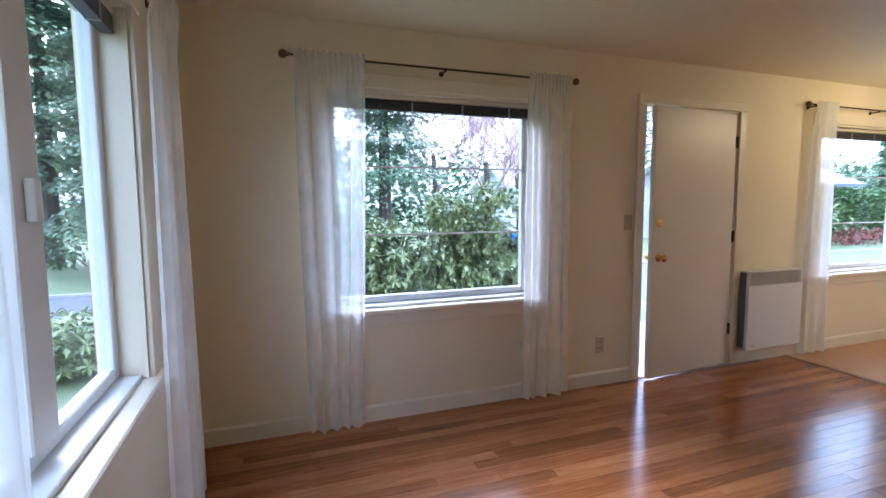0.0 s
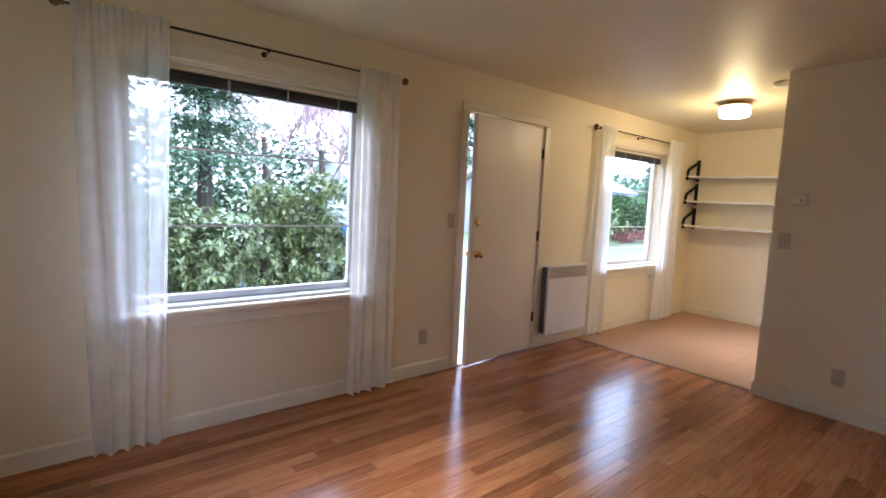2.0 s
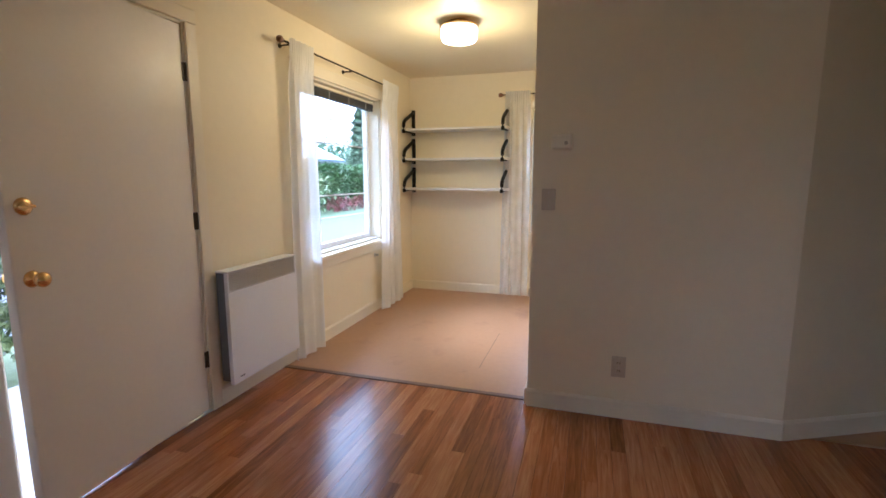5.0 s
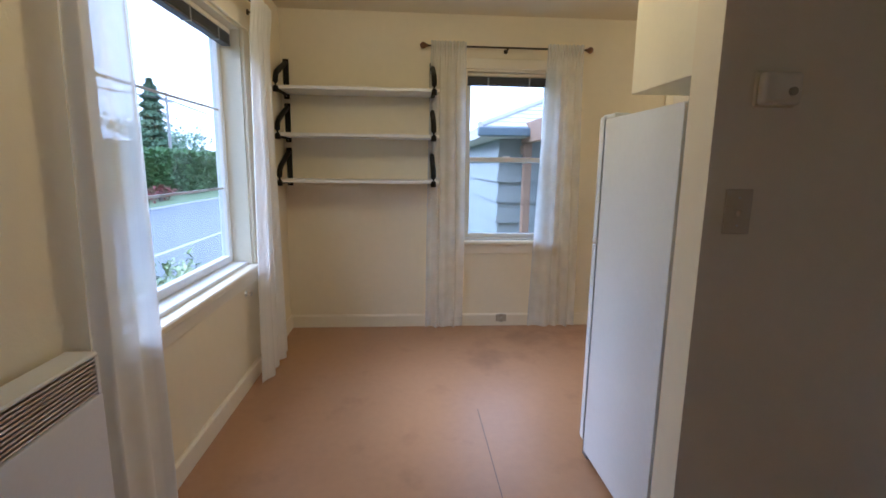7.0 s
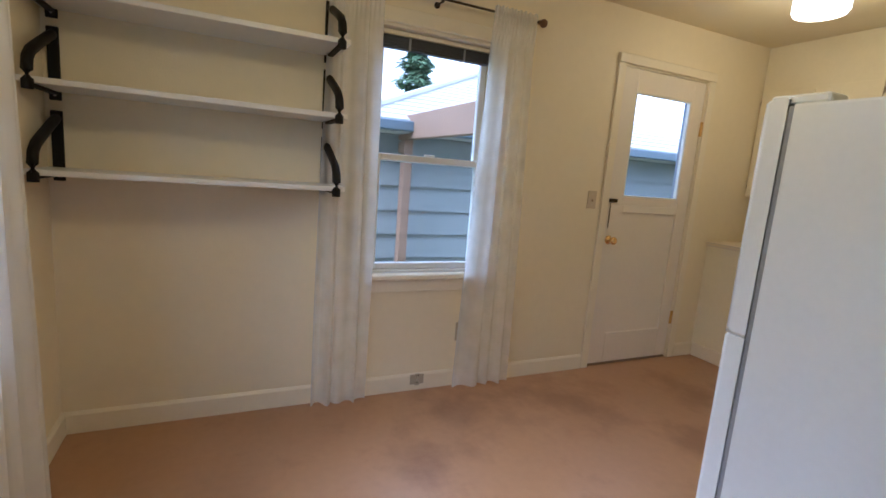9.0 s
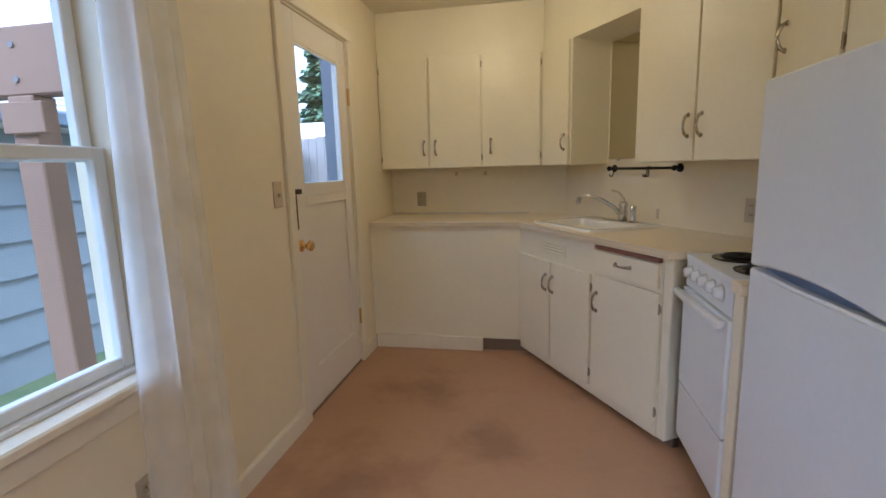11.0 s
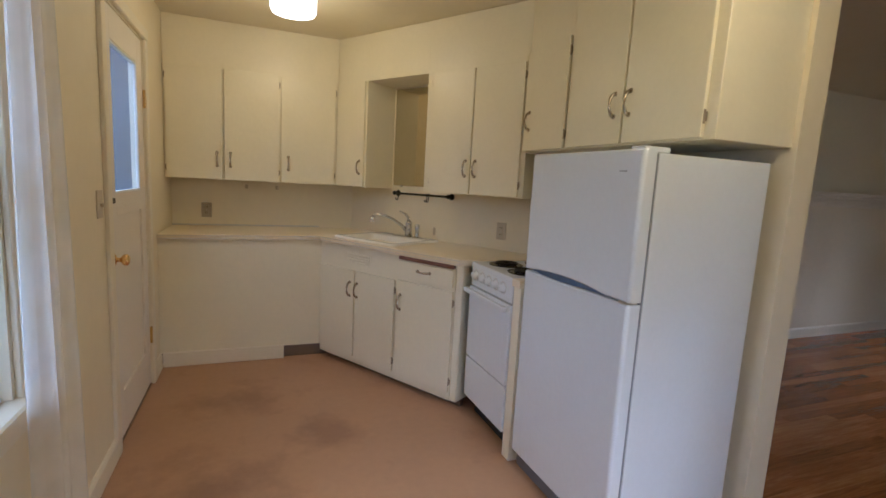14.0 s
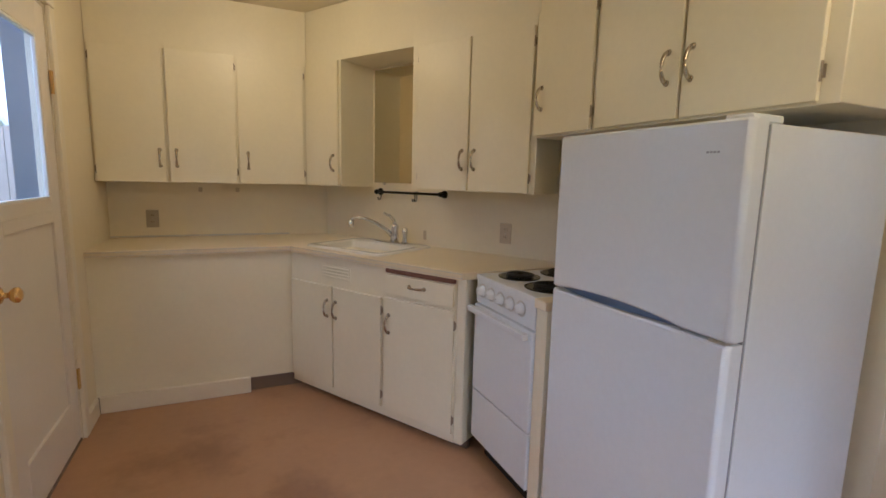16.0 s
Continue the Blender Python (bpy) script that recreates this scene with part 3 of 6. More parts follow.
def curtain_rod(m, a, b, z, off, finial=M_FINIAL, label="thin dark curtain rod with turned wooden finials"):
    o = thing("curtain_rod", label, "curtain rod", "curtain rods", "", m)
    part("rod", cyl((a, off, z), (b, off, z), 0.0065, n=10), M_ROD, o, smooth=True)
    for x, s in ((a, -1), (b, 1)):
        part("finial", lathe([(0.005, -0.005), (0.013, 0.0), (0.010, 0.008), (0.020, 0.018), (0.024, 0.032), (0.019, 0.046), (0.009, 0.052), (0.0, 0.055)],
                             (x, off, z), (s, 0, 0), 16), finial, o, "turned brown finial", smooth=True)
    for x in (a + 0.06, (a + b) / 2, b - 0.06):
        bm = cyl((x, 0.0, z - 0.012), (x, off, z - 0.012), 0.005, n=8)
        add_cyl(bm, (x, 0.0, z - 0.012), (x, 0.006, z - 0.012), 0.016, n=12)
        add_box(bm, (x - 0.006, off - 0.009, z - 0.017), (x + 0.006, off + 0.009, z - 0.006))
        part("bracket", bm, M_ROD, o)
    return o


# front windows
casing("trim_window_1", MN, -W1[1], -W1[0], W1[2], W1[3])
picture_window("window_1", MN, -W1[1], -W1[0], W1[2], W1[3], label="wide front window with two thin horizontal bars")
raised_blind(MN, -W1[1] + 0.02, -W1[0] - 0.02, W1[3] - 0.015)
curtain_rod(MN, 0.715, 2.51, 2.15, 0.075)
curtain(MN, 2.11, 2.48, 2.15, 4, 0.075, seed=3, flare=0.9, cloth=M_THIN)
curtain(MN, 0.73, 1.035, 2.15, 4, 0.075, seed=4, flare=1.25, cloth=M_THIN)
casing("trim_window_2", MN, -W2[1], -W2[0], W2[2], W2[3])
picture_window("window_2", MN, -W2[1], -W2[0], W2[2], W2[3], label="wide front window beside the dining shelves")
raised_blind(MN, -W2[1] + 0.02, -W2[0] - 0.02, W2[3] - 0.015)
curtain_rod(MN, -3.42, -1.64, 2.155, 0.07)
curtain(MN, -1.98, -1.68, 2.155, 3, 0.07, seed=5, flare=1.12, cloth=M_DENSE)
curtain(MN, -3.46, -3.07, 2.155, 3, 0.095, seed=6, flare=1.3, cloth=M_DENSE)

# west window beside the camera's starting place
casing("trim_window_4", MW, -W4[1], -W4[0], W4[2], W4[3])
picture_window("window_4", MW, -W4[1], -W4[0], W4[2], W4[3], bars=False, mullion=1.50, shift=0.015, label="white vinyl slider window with a latch")
raised_blind(MW @ pose(0, 0.01, 0), -W4[1] + 0.02, -W4[0] - 0.02, W4[3] - 0.015)
curtain_rod(MW, 0.52, 2.66, 2.155, 0.07)
curtain(MW, 0.46, 0.93, 2.155, 5, 0.08, seed=7, flare=1.2)
curtain(MW, 1.93, 2.38, 2.155, 5, 0.07, seed=8, flare=1.0, cloth=M_DENSE)


# double-hung window by the shelves
def double_hung():
    a, b, z0, z1 = W3
    casing("trim_window_3", ME, a, b, z0, z1, w=0.075)
    o = thing("window_3", "white double-hung window above a low sill", "window", "", "structure", ME)
    part("jamb_liner", box((a, -0.13, z0), (a + 0.014, 0.0, z1)), M_TRIM, o)
    part("jamb_liner", box((b - 0.014, -0.13, z0), (b, 0.0, z1)), M_TRIM, o)
    part("head_liner", box((a + 0.015, -0.13, z1 - 0.014), (b - 0.015, 0.0, z1)), M_TRIM, o)
    part("window_sill", box((a + 0.015, -0.15, z0), (b - 0.015, -0.021, z0 + 0.018), 0.004), M_VINYL, o)
    zm = 1.335
    for nm, y, s0, s1 in (("lower_sash", -0.075, z0 + 0.019, zm + 0.02), ("upper_sash", -0.112, zm - 0.02, z1 - 0.015)):
        sash = part(nm, box((a + 0.0145, y, s0), (a + 0.052, y + 0.034, s1), 0.004), M_VINYL, o)
        part("stile", box((b - 0.052, y, s0), (b - 0.0145, y + 0.034, s1), 0.004), M_VINYL, sash)
        part("rail", box((a + 0.0525, y, s0), (b - 0.0525, y + 0.034, s0 + 0.036), 0.004), M_VINYL, sash)
        part("rail", box((a + 0.0525, y, s1 - 0.036), (b - 0.0525, y + 0.034, s1), 0.004), M_VINYL, sash)
        p = part("pane", box((a + 0.048, y + 0.015, s0 + 0.03), (b - 0.048, y + 0.019, s1 - 0.03)), M_GLASS, sash)
        p.visible_shadow = False
    lk = box(((a + b) / 2 - 0.03, -0.075, zm + 0.0205), ((a + b) / 2 + 0.03, -0.05, zm + 0.032), 0.004)
    part("sash_lock", lk, M_VINYL, o)
    raised_blind(ME, a + 0.02, b - 0.02, z1 - 0.015)


double_hung()
curtain_rod(ME, -2.24, -1.065, 2.14, 0.075)
curtain(ME, -1.345, -1.085, 2.14, 3, 0.075, seed=9, flare=1.12)
curtain(ME, -2.225, -1.94, 2.14, 3, 0.075, seed=10, flare=1.3)


# ---------------------------------------------------------------- doors
def knob_parts(parent, base, out, mat_, name="door_knob"):
    """A round knob with its rose, standing out from base along out."""
    part(name, lathe([(0.030, 0.0), (0.031, 0.004), (0.024, 0.010), (0.011, 0.014), (0.010, 0.030), (0.020, 0.036), (0.027, 0.046), (0.027, 0.056), (0.018, 0.064), (0.0, 0.066)],
                     base, out, 20), mat_, parent, "round brass knob", smooth=True)


def hinge_part(parent, x, y, z, h=0.09, m_=None):
    bm = cyl((x, y, z - h / 2), (x, y, z + h / 2), 0.007, n=10)
    add_box(bm, (x - 0.016, y + 0.001, z - h / 2), (x + 0.016, y + 0.006, z + h / 2))
    return part("hinge", bm, m_ or M_HINGE, parent)


casing("trim_door_1", MN, -D1[1], -D1[0], 0.0, D1[3], w=0.07, label="cream painted front door casing", sill=False)
j = thing("door_frame_1", "cream painted front door jamb and dark threshold", "door frame", "", "structure")
part("jamb", box((D1[0], 0.0, 0.012), (D1[0] + 0.012, THICK, D1[3])), M_TRIM, j)
part("jamb", box((D1[1] - 0.010, 0.0, 0.012), (D1[1], THICK, D1[3])), M_TRIM, j)
part("head_jamb", box((D1[0] + 0.0125, 0.0, D1[3] - 0.012), (D1[1] - 0.0125, THICK, D1[3])), M_TRIM, j)
part("door_stop", box((D1[0] + 0.0125, 0.055, 0.013), (D1[0] + 0.024, 0.09, D1[3] - 0.013)), M_TRIM, j)
part("threshold", box((D1[0], -0.01, 0.0), (D1[1], THICK + 0.02, 0.012), 0.003), M_ALU, j)

# front door, standing a hand's width open; local origin at the hinge, leaf along -x
front = thing("door_1", "cream slab front door standing slightly open, brass knob", "door", "", "structure", pose(0.900, 0.002, 0, 0, 0, 5.5))
part("door_leaf", box((-0.902, 0.0, 0.016), (0.0, 0.044, 2.044), 0.003), M_DOOR, front)
knob_parts(front, (-0.842, 0.0, 0.935), (0, -1, 0), M_BRASS)
knob_parts(front, (-0.842, 0.044, 0.935), (0, 1, 0), M_BRASS)
part("deadbolt", lathe([(0.031, 0), (0.032, 0.006), (0.024, 0.012), (0.012, 0.014), (0.0, 0.014)], (-0.842, 0.0, 1.195), (0, -1, 0), 20), M_BRASS, front, "brass deadbolt plate", smooth=True)
part("thumb_turn", box((-0.868, -0.030, 1.189), (-0.816, -0.0145, 1.201), 0.003), M_BRASS, front, "brass thumb turn")
for z in (1.82, 1.068, 0.303):
    hinge_part(front, 0.006, -0.006, z)

# back door with its window
casing("trim_door_2", ME, D2[0], D2[1], 0.0, D2[3], w=0.06, label="cream painted back door casing", sill=False)
j = thing("door_frame_2", "cream painted back door jamb with dark sill", "door frame", "", "structure", ME)
for ya, yb, jm, lb in ((-0.0455, 0.0, M_TRIM, ""), (-THICK - 0.003, -0.046, M_JAMB, "blue-grey painted outer jamb")):
    part("jamb", box((D2[0], ya, 0.012), (D2[0] + 0.010, yb, D2[3])), jm, j, lb)
    part("jamb", box((D2[1] - 0.010, ya, 0.012), (D2[1], yb, D2[3])), jm, j, lb)
    part("head_jamb", box((D2[0] + 0.0105, ya, D2[3] - 0.010), (D2[1] - 0.0105, yb, D2[3])), jm, j, lb)
part("threshold", box((D2[0] + 0.011, -THICK, 0.0), (D2[1] - 0.011, -0.001, 0.014), 0.003), M_KICK, j)

bd = thing("door_2", "cream back door with a glazed upper half, closed", "door", "", "structure", ME)
a, b = D2[0] + 0.013, D2[1] - 0.013
y0, y1 = -0.045, -0.004
ga, gb, gz0, gz1 = a + 0.115, b - 0.125, 1.205, 1.895
pa, pb, pz0, pz1 = a + 0.105, b - 0.140, 0.235, 1.10
part("stile", box((a, y0, 0.018), (pa, y1, 2.037), 0.002), M_DOOR, bd)
part("stile", box((pb, y0, 0.018), (b, y1, 1.15), 0.002), M_DOOR, bd)
part("stile", box((gb, y0, 1.15), (b, y1, 2.037), 0.002), M_DOOR, bd)
part("stile", box((pa, y0, 1.15), (ga, y1, 2.037), 0.002), M_DOOR, bd)
part("bottom_rail", box((pa, y0, 0.018), (pb, y1, pz0), 0.002), M_DOOR, bd)
part("lock_rail", box((pa, y0, pz1), (pb, y1, 1.15), 0.002), M_DOOR, bd)
part("lock_rail", box((ga, y0, 1.15), (gb, y1, gz0), 0.002), M_DOOR, bd)
part("top_rail", box((ga, y0, gz1), (gb, y1, 2.037), 0.002), M_DOOR, bd)
part("door_panel", box((pa, y0 + 0.012, pz0), (pb, y1 - 0.012, pz1)), M_DOOR, bd)
p = part("pane", box((ga + 0.002, -0.027, gz0 + 0.002), (gb - 0.002, -0.022, gz1 - 0.002)), M_GLASS, bd)
p.visible_shadow = False
for lo, hi in (((ga, -0.021, gz0), (gb, -0.006, gz0 + 0.012)), ((ga, -0.021, gz1 - 0.012), (gb, -0.006, gz1)),
               ((ga, -0.021, gz0 + 0.0125), (ga + 0.012, -0.006, gz1 - 0.0125)), ((gb - 0.012, -0.021, gz0 + 0.0125), (gb, -0.006, gz1 - 0.0125))):
    part("glazing_bead", box(lo, hi, 0.002), M_VINYL, bd)
knob_parts(bd, (b - 0.045, y1, 0.909), (0, 1, 0), M_BRASS)
part("chain_plate", box((b - 0.075, y1, 1.165), (b - 0.005, y1 + 0.012, 1.19), 0.003), M_HINGE, bd)
bm = bmesh.new()
for k in range(13):
    z = 1.16 - k * 0.013
    add_cyl(bm, (b - 0.018 + (0.003 if k % 2 else -0.003), y1 + 0.008, z), (b - 0.018 - (0.003 if k % 2 else -0.003), y1 + 0.008, z - 0.011), 0.003, n=6)
part("door_chain", bm, M_HINGE, bd)
for z in (1.72, 0.32):
    hinge_part(bd, a - 0.004, 0.004, z, 0.1, M_BRASS)


# ---------------------------------------------------------------- plates on the walls
def outlet(m, x, z, kind="outlet", material=None, h=0.115, w=0.072):
    material = material or M_IVORY
    lab = {"outlet": "ivory duplex wall outlet plate", "switch": "ivory toggle light switch plate"}[kind]
    o = thing("wall_" + kind, lab, kind, "wall plates", "", m)
    part("plate", box((x - w / 2, 0.0, z - h / 2), (x + w / 2, 0.006, z + h / 2), 0.002), material, o)
    if kind == "outlet":
        for dz in (-0.022, 0.022):
            s = part("socket", box((x - 0.015, 0.006, z + dz - 0.014), (x + 0.015, 0.009, z + dz + 0.014), 0.003), material, o)
            for dx in (-0.006, 0.006):
                part("slot", box((x + dx - 0.0015, 0.0091, z + dz - 0.002), (x + dx + 0.0015, 0.0098, z + dz + 0.007)), M_DARK, s)
        part("screw", cyl((x, 0.006, z), (x, 0.0075, z), 0.003, n=8), M_ALU, o)
    else:
        part("toggle", box((x - 0.005, 0.006, z - 0.012), (x + 0.005, 0.018, z + 0.004), 0.002), material, o)
        for dz in (-0.035, 0.035):
            part("screw", cyl((x, 0.006, z + dz), (x, 0.0075, z + dz), 0.003, n=8), M_ALU, o)
    return o


MP = Matrix(((0, -1, 0, PX0), (1, 0, 0, 0), (0, 0, 1, 0), (0, 0, 0, 1)))      # partition face, local x = world y
MS = Matrix(((1, 0, 0, 0), (0, 1, 0, SOUTHL), (0, 0, 1, 0), (0, 0, 0, 1)))
MK = Matrix(((1, 0, 0, 0), (0, 1, 0, SOUTH), (0, 0, 1, 0), (0, 0, 0, 1)))
outlet(MN, 0.385, 0.30)
outlet(MN, 0.155, 1.20, "switch")
outlet(MP, -2.163, 0.287)
outlet(MP, -1.766, 1.178, "switch")
outlet(ME, -2.84, 1.175, "switch")
outlet(ME, -1.955, 0.337, "outlet", M_PLATE)
outlet(ME @ pose(0, 0.014, 0), -1.684, 0.066, "outlet", M_PLATE, 0.06, 0.085)
outlet(MS, -0.02, 0.22)
outlet(MW, 3.25, 0.27)
outlet(MK, 3.82, 1.03, "outlet", M_PLATE)

for x_, z_ in ((-1.03, 0.38), (3.06, 0.548)):
    kb = thing("curtain_holdback", "small dull metal holdback on the wall below the window", "holdback", "curtain holdbacks", "", MN @ pose(-x_, 0, z_))
    part("plate", lathe([(0.018, 0), (0.018, 0.004), (0.0, 0.005)], (0, 0, 0), (0, 1, 0), 16), M_ALU, kb)
    part("grip", lathe([(0.006, 0.004), (0.006, 0.02), (0.013, 0.026), (0.012, 0.034), (0.0, 0.036)], (0, 0, 0), (0, 1, 0), 14), M_ALU, kb)
t = thing("thermostat", "cream oval wall thermostat on the partition", "thermostat", "", "", MP)
part("base", box((-1.880, 0.0, 1.435), (-1.770, 0.008, 1.52), 0.004), M_WALL, t)
part("cover", box((-1.875, 0.008, 1.44), (-1.775, 0.032, 1.515), 0.012, seg=3), M_TRIM, t, smooth=True)
part("dial", lathe([(0.010, 0), (0.010, 0.006), (0.0, 0.007)], (-1.848, 0.032, 1.47), (0, 1, 0), 14), M_PLATE, t)


# ---------------------------------------------------------------- wall heater
def heater():
    o = thing("wall_heater", "white flat panel heater with a grey slatted top grille", "heater", "", "", MN)
    a, b, z0, z1 = -1.618, -0.983, 0.13, 0.785
    part("back_box", box((a + 0.012, 0.012, z0 + 0.01), (b - 0.012, 0.075, z1 - 0.012), 0.004), M_GREY, o, "dark grey back casing")
    part("front_panel", box((a, 0.077, z0), (b, 0.104, z1 - 0.118), 0.006, seg=2), M_HEAT, o)
    part("top_cap", box((a, 0.02, z1 - 0.012), (b, 0.104, z1), 0.004), M_HEAT, o)
    for s in (a, b - 0.014):
        part("side_cheek", box((s, 0.078, z1 - 0.117), (s + 0.014, 0.103, z1 - 0.013), 0.002), M_HEAT, o)
    part("grille_back", box((a + 0.014, 0.078, z1 - 0.117), (b - 0.014, 0.083, z1 - 0.013)), M_GREY, o)
    for k in range(9):
        z = z1 - 0.112 + k * 0.0112
        part("grille_slat", box((a + 0.015, 0.084, z), (b - 0.015, 0.101, z + 0.0055)), M_ALU, o)
    part("badge", box((b - 0.09, 0.1041, z0 + 0.03), (b - 0.05, 0.1046, z0 + 0.036)), M_INK, o)
    for s in (a + 0.05, b - 0.05):
        part("wall_bracket", box((s - 0.015, 0.0, z0 + 0.1), (s + 0.015, 0.013, z1 - 0.1)), M_GREY, o)


heater()


# ---------------------------------------------------------------- shelves and brackets
def shelf(z, k):
    y0, y1, x1 = -1.145, -0.004, EAST - 0.30
    o = solo("wall_shelf", box((x1, y0, z - 0.022), (EAST - 0.002, y1, z), 0.002), M_SHELF, "empty white wall shelf on black brackets", "shelf", "wall shelves")
    for y in (-0.038, -1.105):
        b = thing("shelf_bracket", "black iron shelf bracket screwed to the wall", "bracket", "shelf brackets")
        part("wall_bar", box((EAST - 0.014, y - 0.020, z - 0.055), (EAST, y + 0.020, z + 0.225), 0.005, seg=2), M_BLACK, b)
        pts = [(EAST - 0.012, y, z + 0.195), (EAST - 0.07, y, z + 0.172), (EAST - 0.19, y, z + 0.122), (EAST - 0.262, y, z + 0.09), (EAST - 0.295, y, z + 0.062), (EAST - 0.307, y, z + 0.02), (EAST - 0.309, y, z - 0.045)]
        sm = []
        for p, q in zip(pts, pts[1:]):
            for f in (0, 0.5):
                sm.append(Vector(p).lerp(Vector(q), f))
        sm.append(Vector(pts[-1]))
        arm = tube(sm, 0.0185, 8)
        part("arm", arm, M_BLACK, b, smooth=True)
        part("shelf_bar", box((EAST - 0.309, y - 0.014, z - 0.034), (EAST - 0.012, y + 0.014, z - 0.0225), 0.003), M_BLACK, b)
        for dz in (0.2, -0.035):
            part("screw", lathe([(0.006, 0), (0.005, 0.003), (0, 0.004)], (EAST - 0.012, y, z + dz), (-1, 0, 0), 10), M_ALU, b)


for k, z in enumerate((1.808, 1.497, 1.178)):
    shelf(z, k)


# ---------------------------------------------------------------- ceiling lamps
def ceiling_lamp(x, y, power):
    o = thing("ceiling_light", "round opal glass ceiling light with a brass rim, switched on", "ceiling light", "ceiling lights", "", pose(x, y, CEIL))
    part("canopy", lathe([(0.075, 0.0), (0.08, -0.012), (0.10, -0.022), (0.127, -0.026), (0.127, -0.034), (0.0, -0.034)], (0, 0, 0), n=36), M_BRASS, o, "brass rim and canopy", smooth=True)
    part("glass_shade", lathe([(0.120, -0.035), (0.1245, -0.046), (0.1245, -0.118), (0.118, -0.132), (0.095, -0.138), (0.0, -0.141)], (0, 0, 0), n=36), M_OPAL, o, "lit white opal glass", smooth=True)
    for k in range(28):
        c_, s_ = math.cos(k * math.pi / 14), math.sin(k * math.pi / 14)
        part("rib", cyl((0.1245 * c_, 0.1245 * s_, -0.050), (0.1245 * c_, 0.1245 * s_, -0.116), 0.0035, n=6), M_OPAL, o)
    part("rim", lathe([(0.1272, -0.030), (0.134, -0.030), (0.136, -0.036), (0.134, -0.043), (0.1272, -0.043)], (0, 0, 0), n=36), M_BRASS, o, "brass rim", smooth=True)
    bulb(x, y, CEIL - 0.24, power)


ceiling_lamp(2.33, -1.04, NOOK_POWER)
ceiling_lamp(3.26, -3.50, KITCHEN_POWER)
sd = thing("smoke_detector", "small round white smoke detector on the ceiling", "smoke detector", "", "", pose(1.80, -1.55, CEIL))
part("body", lathe([(0.055, 0), (0.055, -0.018), (0.045, -0.032), (0, -0.034)], (0, 0, 0), n=24), M_VINYL, sd, smooth=True)


# ---------------------------------------------------------------- mantel shelf
mt = thing("mantel_shelf", "cream painted mantel shelf with stepped moulding on the wall", "mantel")
part("shelf_board", box((-2.70, SOUTHL, 1.415), (0.40, SOUTHL + 0.15, 1.45), 0.006, seg=2), M_TRIM, mt)
for k, (d, z0, z1) in enumerate(((0.115, 1.388, 1.414), (0.085, 1.352, 1.387), (0.055, 1.314, 1.351))):
    part("moulding", box((-2.70 + 0.03 * k, SOUTHL, z0), (0.40 - 0.03 * k, SOUTHL + d, z1), 0.006, seg=2), M_TRIM, mt)


# ---------------------------------------------------------------- kitchen
def pull_handle(parent, m, length=0.095, horizontal=False, material=None):
    """A bow pull: two feet and an arched grip. m places its middle: local x out of the door, z along it."""
    pts = []
    n = 12
    for k in range(n + 1):
        t = -1 + 2 * k / n
        pts.append((0.004 + 0.024 * (1 - t * t) ** 0.6, 0, t * length / 2))
    rr = [0.008 - 0.003 * (1 - abs(-1 + 2 * k / n)) for k in range(n + 1)]
    bm = tube(pts, rr, 10)
    if horizontal:
        bmesh.ops.transform(bm, matrix=pose(0, 0, 0, 90, 0, 0), verts=bm.verts)
    for s in (-1, 1):
        p = (0, 0, s * length / 2) if not horizontal else (0, -s * length / 2, 0)
        v = bmesh.ops.create_cone(bm, cap_ends=True, segments=12, radius1=0.011, radius2=0.008, depth=0.006, matrix=Matrix.Translation(p) @ pose(0.003, 0, 0, 0, 90, 0))
    bmesh.ops.transform(bm, matrix=m, verts=bm.verts)
    return part("handle", bm, material or M_PULL, parent, "bright metal bow handle", smooth=True)


M_PULL = mat("aged_nickel", (0.46, 0.41, 0.33), 0.2, metal=1.0, rough_vary=0.05)
M_CABHINGE = mat("painted_hinge", (0.34, 0.27, 0.18), 0.4, metal=0.3)


def cab_hinge(parent, m):
    bm = cyl((0.004, 0, -0.024), (0.004, 0, 0.024), 0.0045, n=8)
    add_box(bm, (-0.001, -0.009, -0.016), (0.002, 0.009, 0.016))
    bmesh.ops.transform(bm, matrix=m, verts=bm.verts)
    return part("hinge", bm, M_CABHINGE, parent)


def cab_door(parent, m, y0, y1, z0, z1, handle=None, hz=None, hinge=None, t=0.018, name="door", lean=0.0):
    """A slab door on a face frame: local x out of the cabinet, y along it. Returns the door."""
    mm = m @ Matrix.Translation((0, y0 if hinge == y0 else y1, 0)) @ pose(0, 0, 0, 0, 0, lean) @ Matrix.Translation((0, -(y0 if hinge == y0 else y1), 0)) if lean else m
    d = part(name, box((0.001, y0, z0), (t, y1, z1), 0.004, mm, 2), M_CAB, parent)
    if handle is not None:
        pull_handle(d, mm @ Matrix.Translation((t, handle, hz)))
    if hinge is not None:
        for z in (z0 + 0.07, z1 - 0.07):
            cab_hinge(d, m @ Matrix.Translation((0.006, hinge, z)))
    return d


UP, BASE = 0.21, 0.508        # face planes of wall cabinets and base units, from the slanted wall's origin line
MU = SLANT @ Matrix.Translation((UP, 0, 0))
MB = SLANT @ Matrix.Translation((BASE, 0, 0))
ZU0, ZU1 = 1.272, 2.045
CY = -4.37                    # face of the cabinets on the end wall
kx = (UP - NY * CY) / NX      # where the two cabinet faces meet


def slant_pt(n, s):
    v = SLANT @ Vector((n, s, 0))
    return (v.x, v.y)


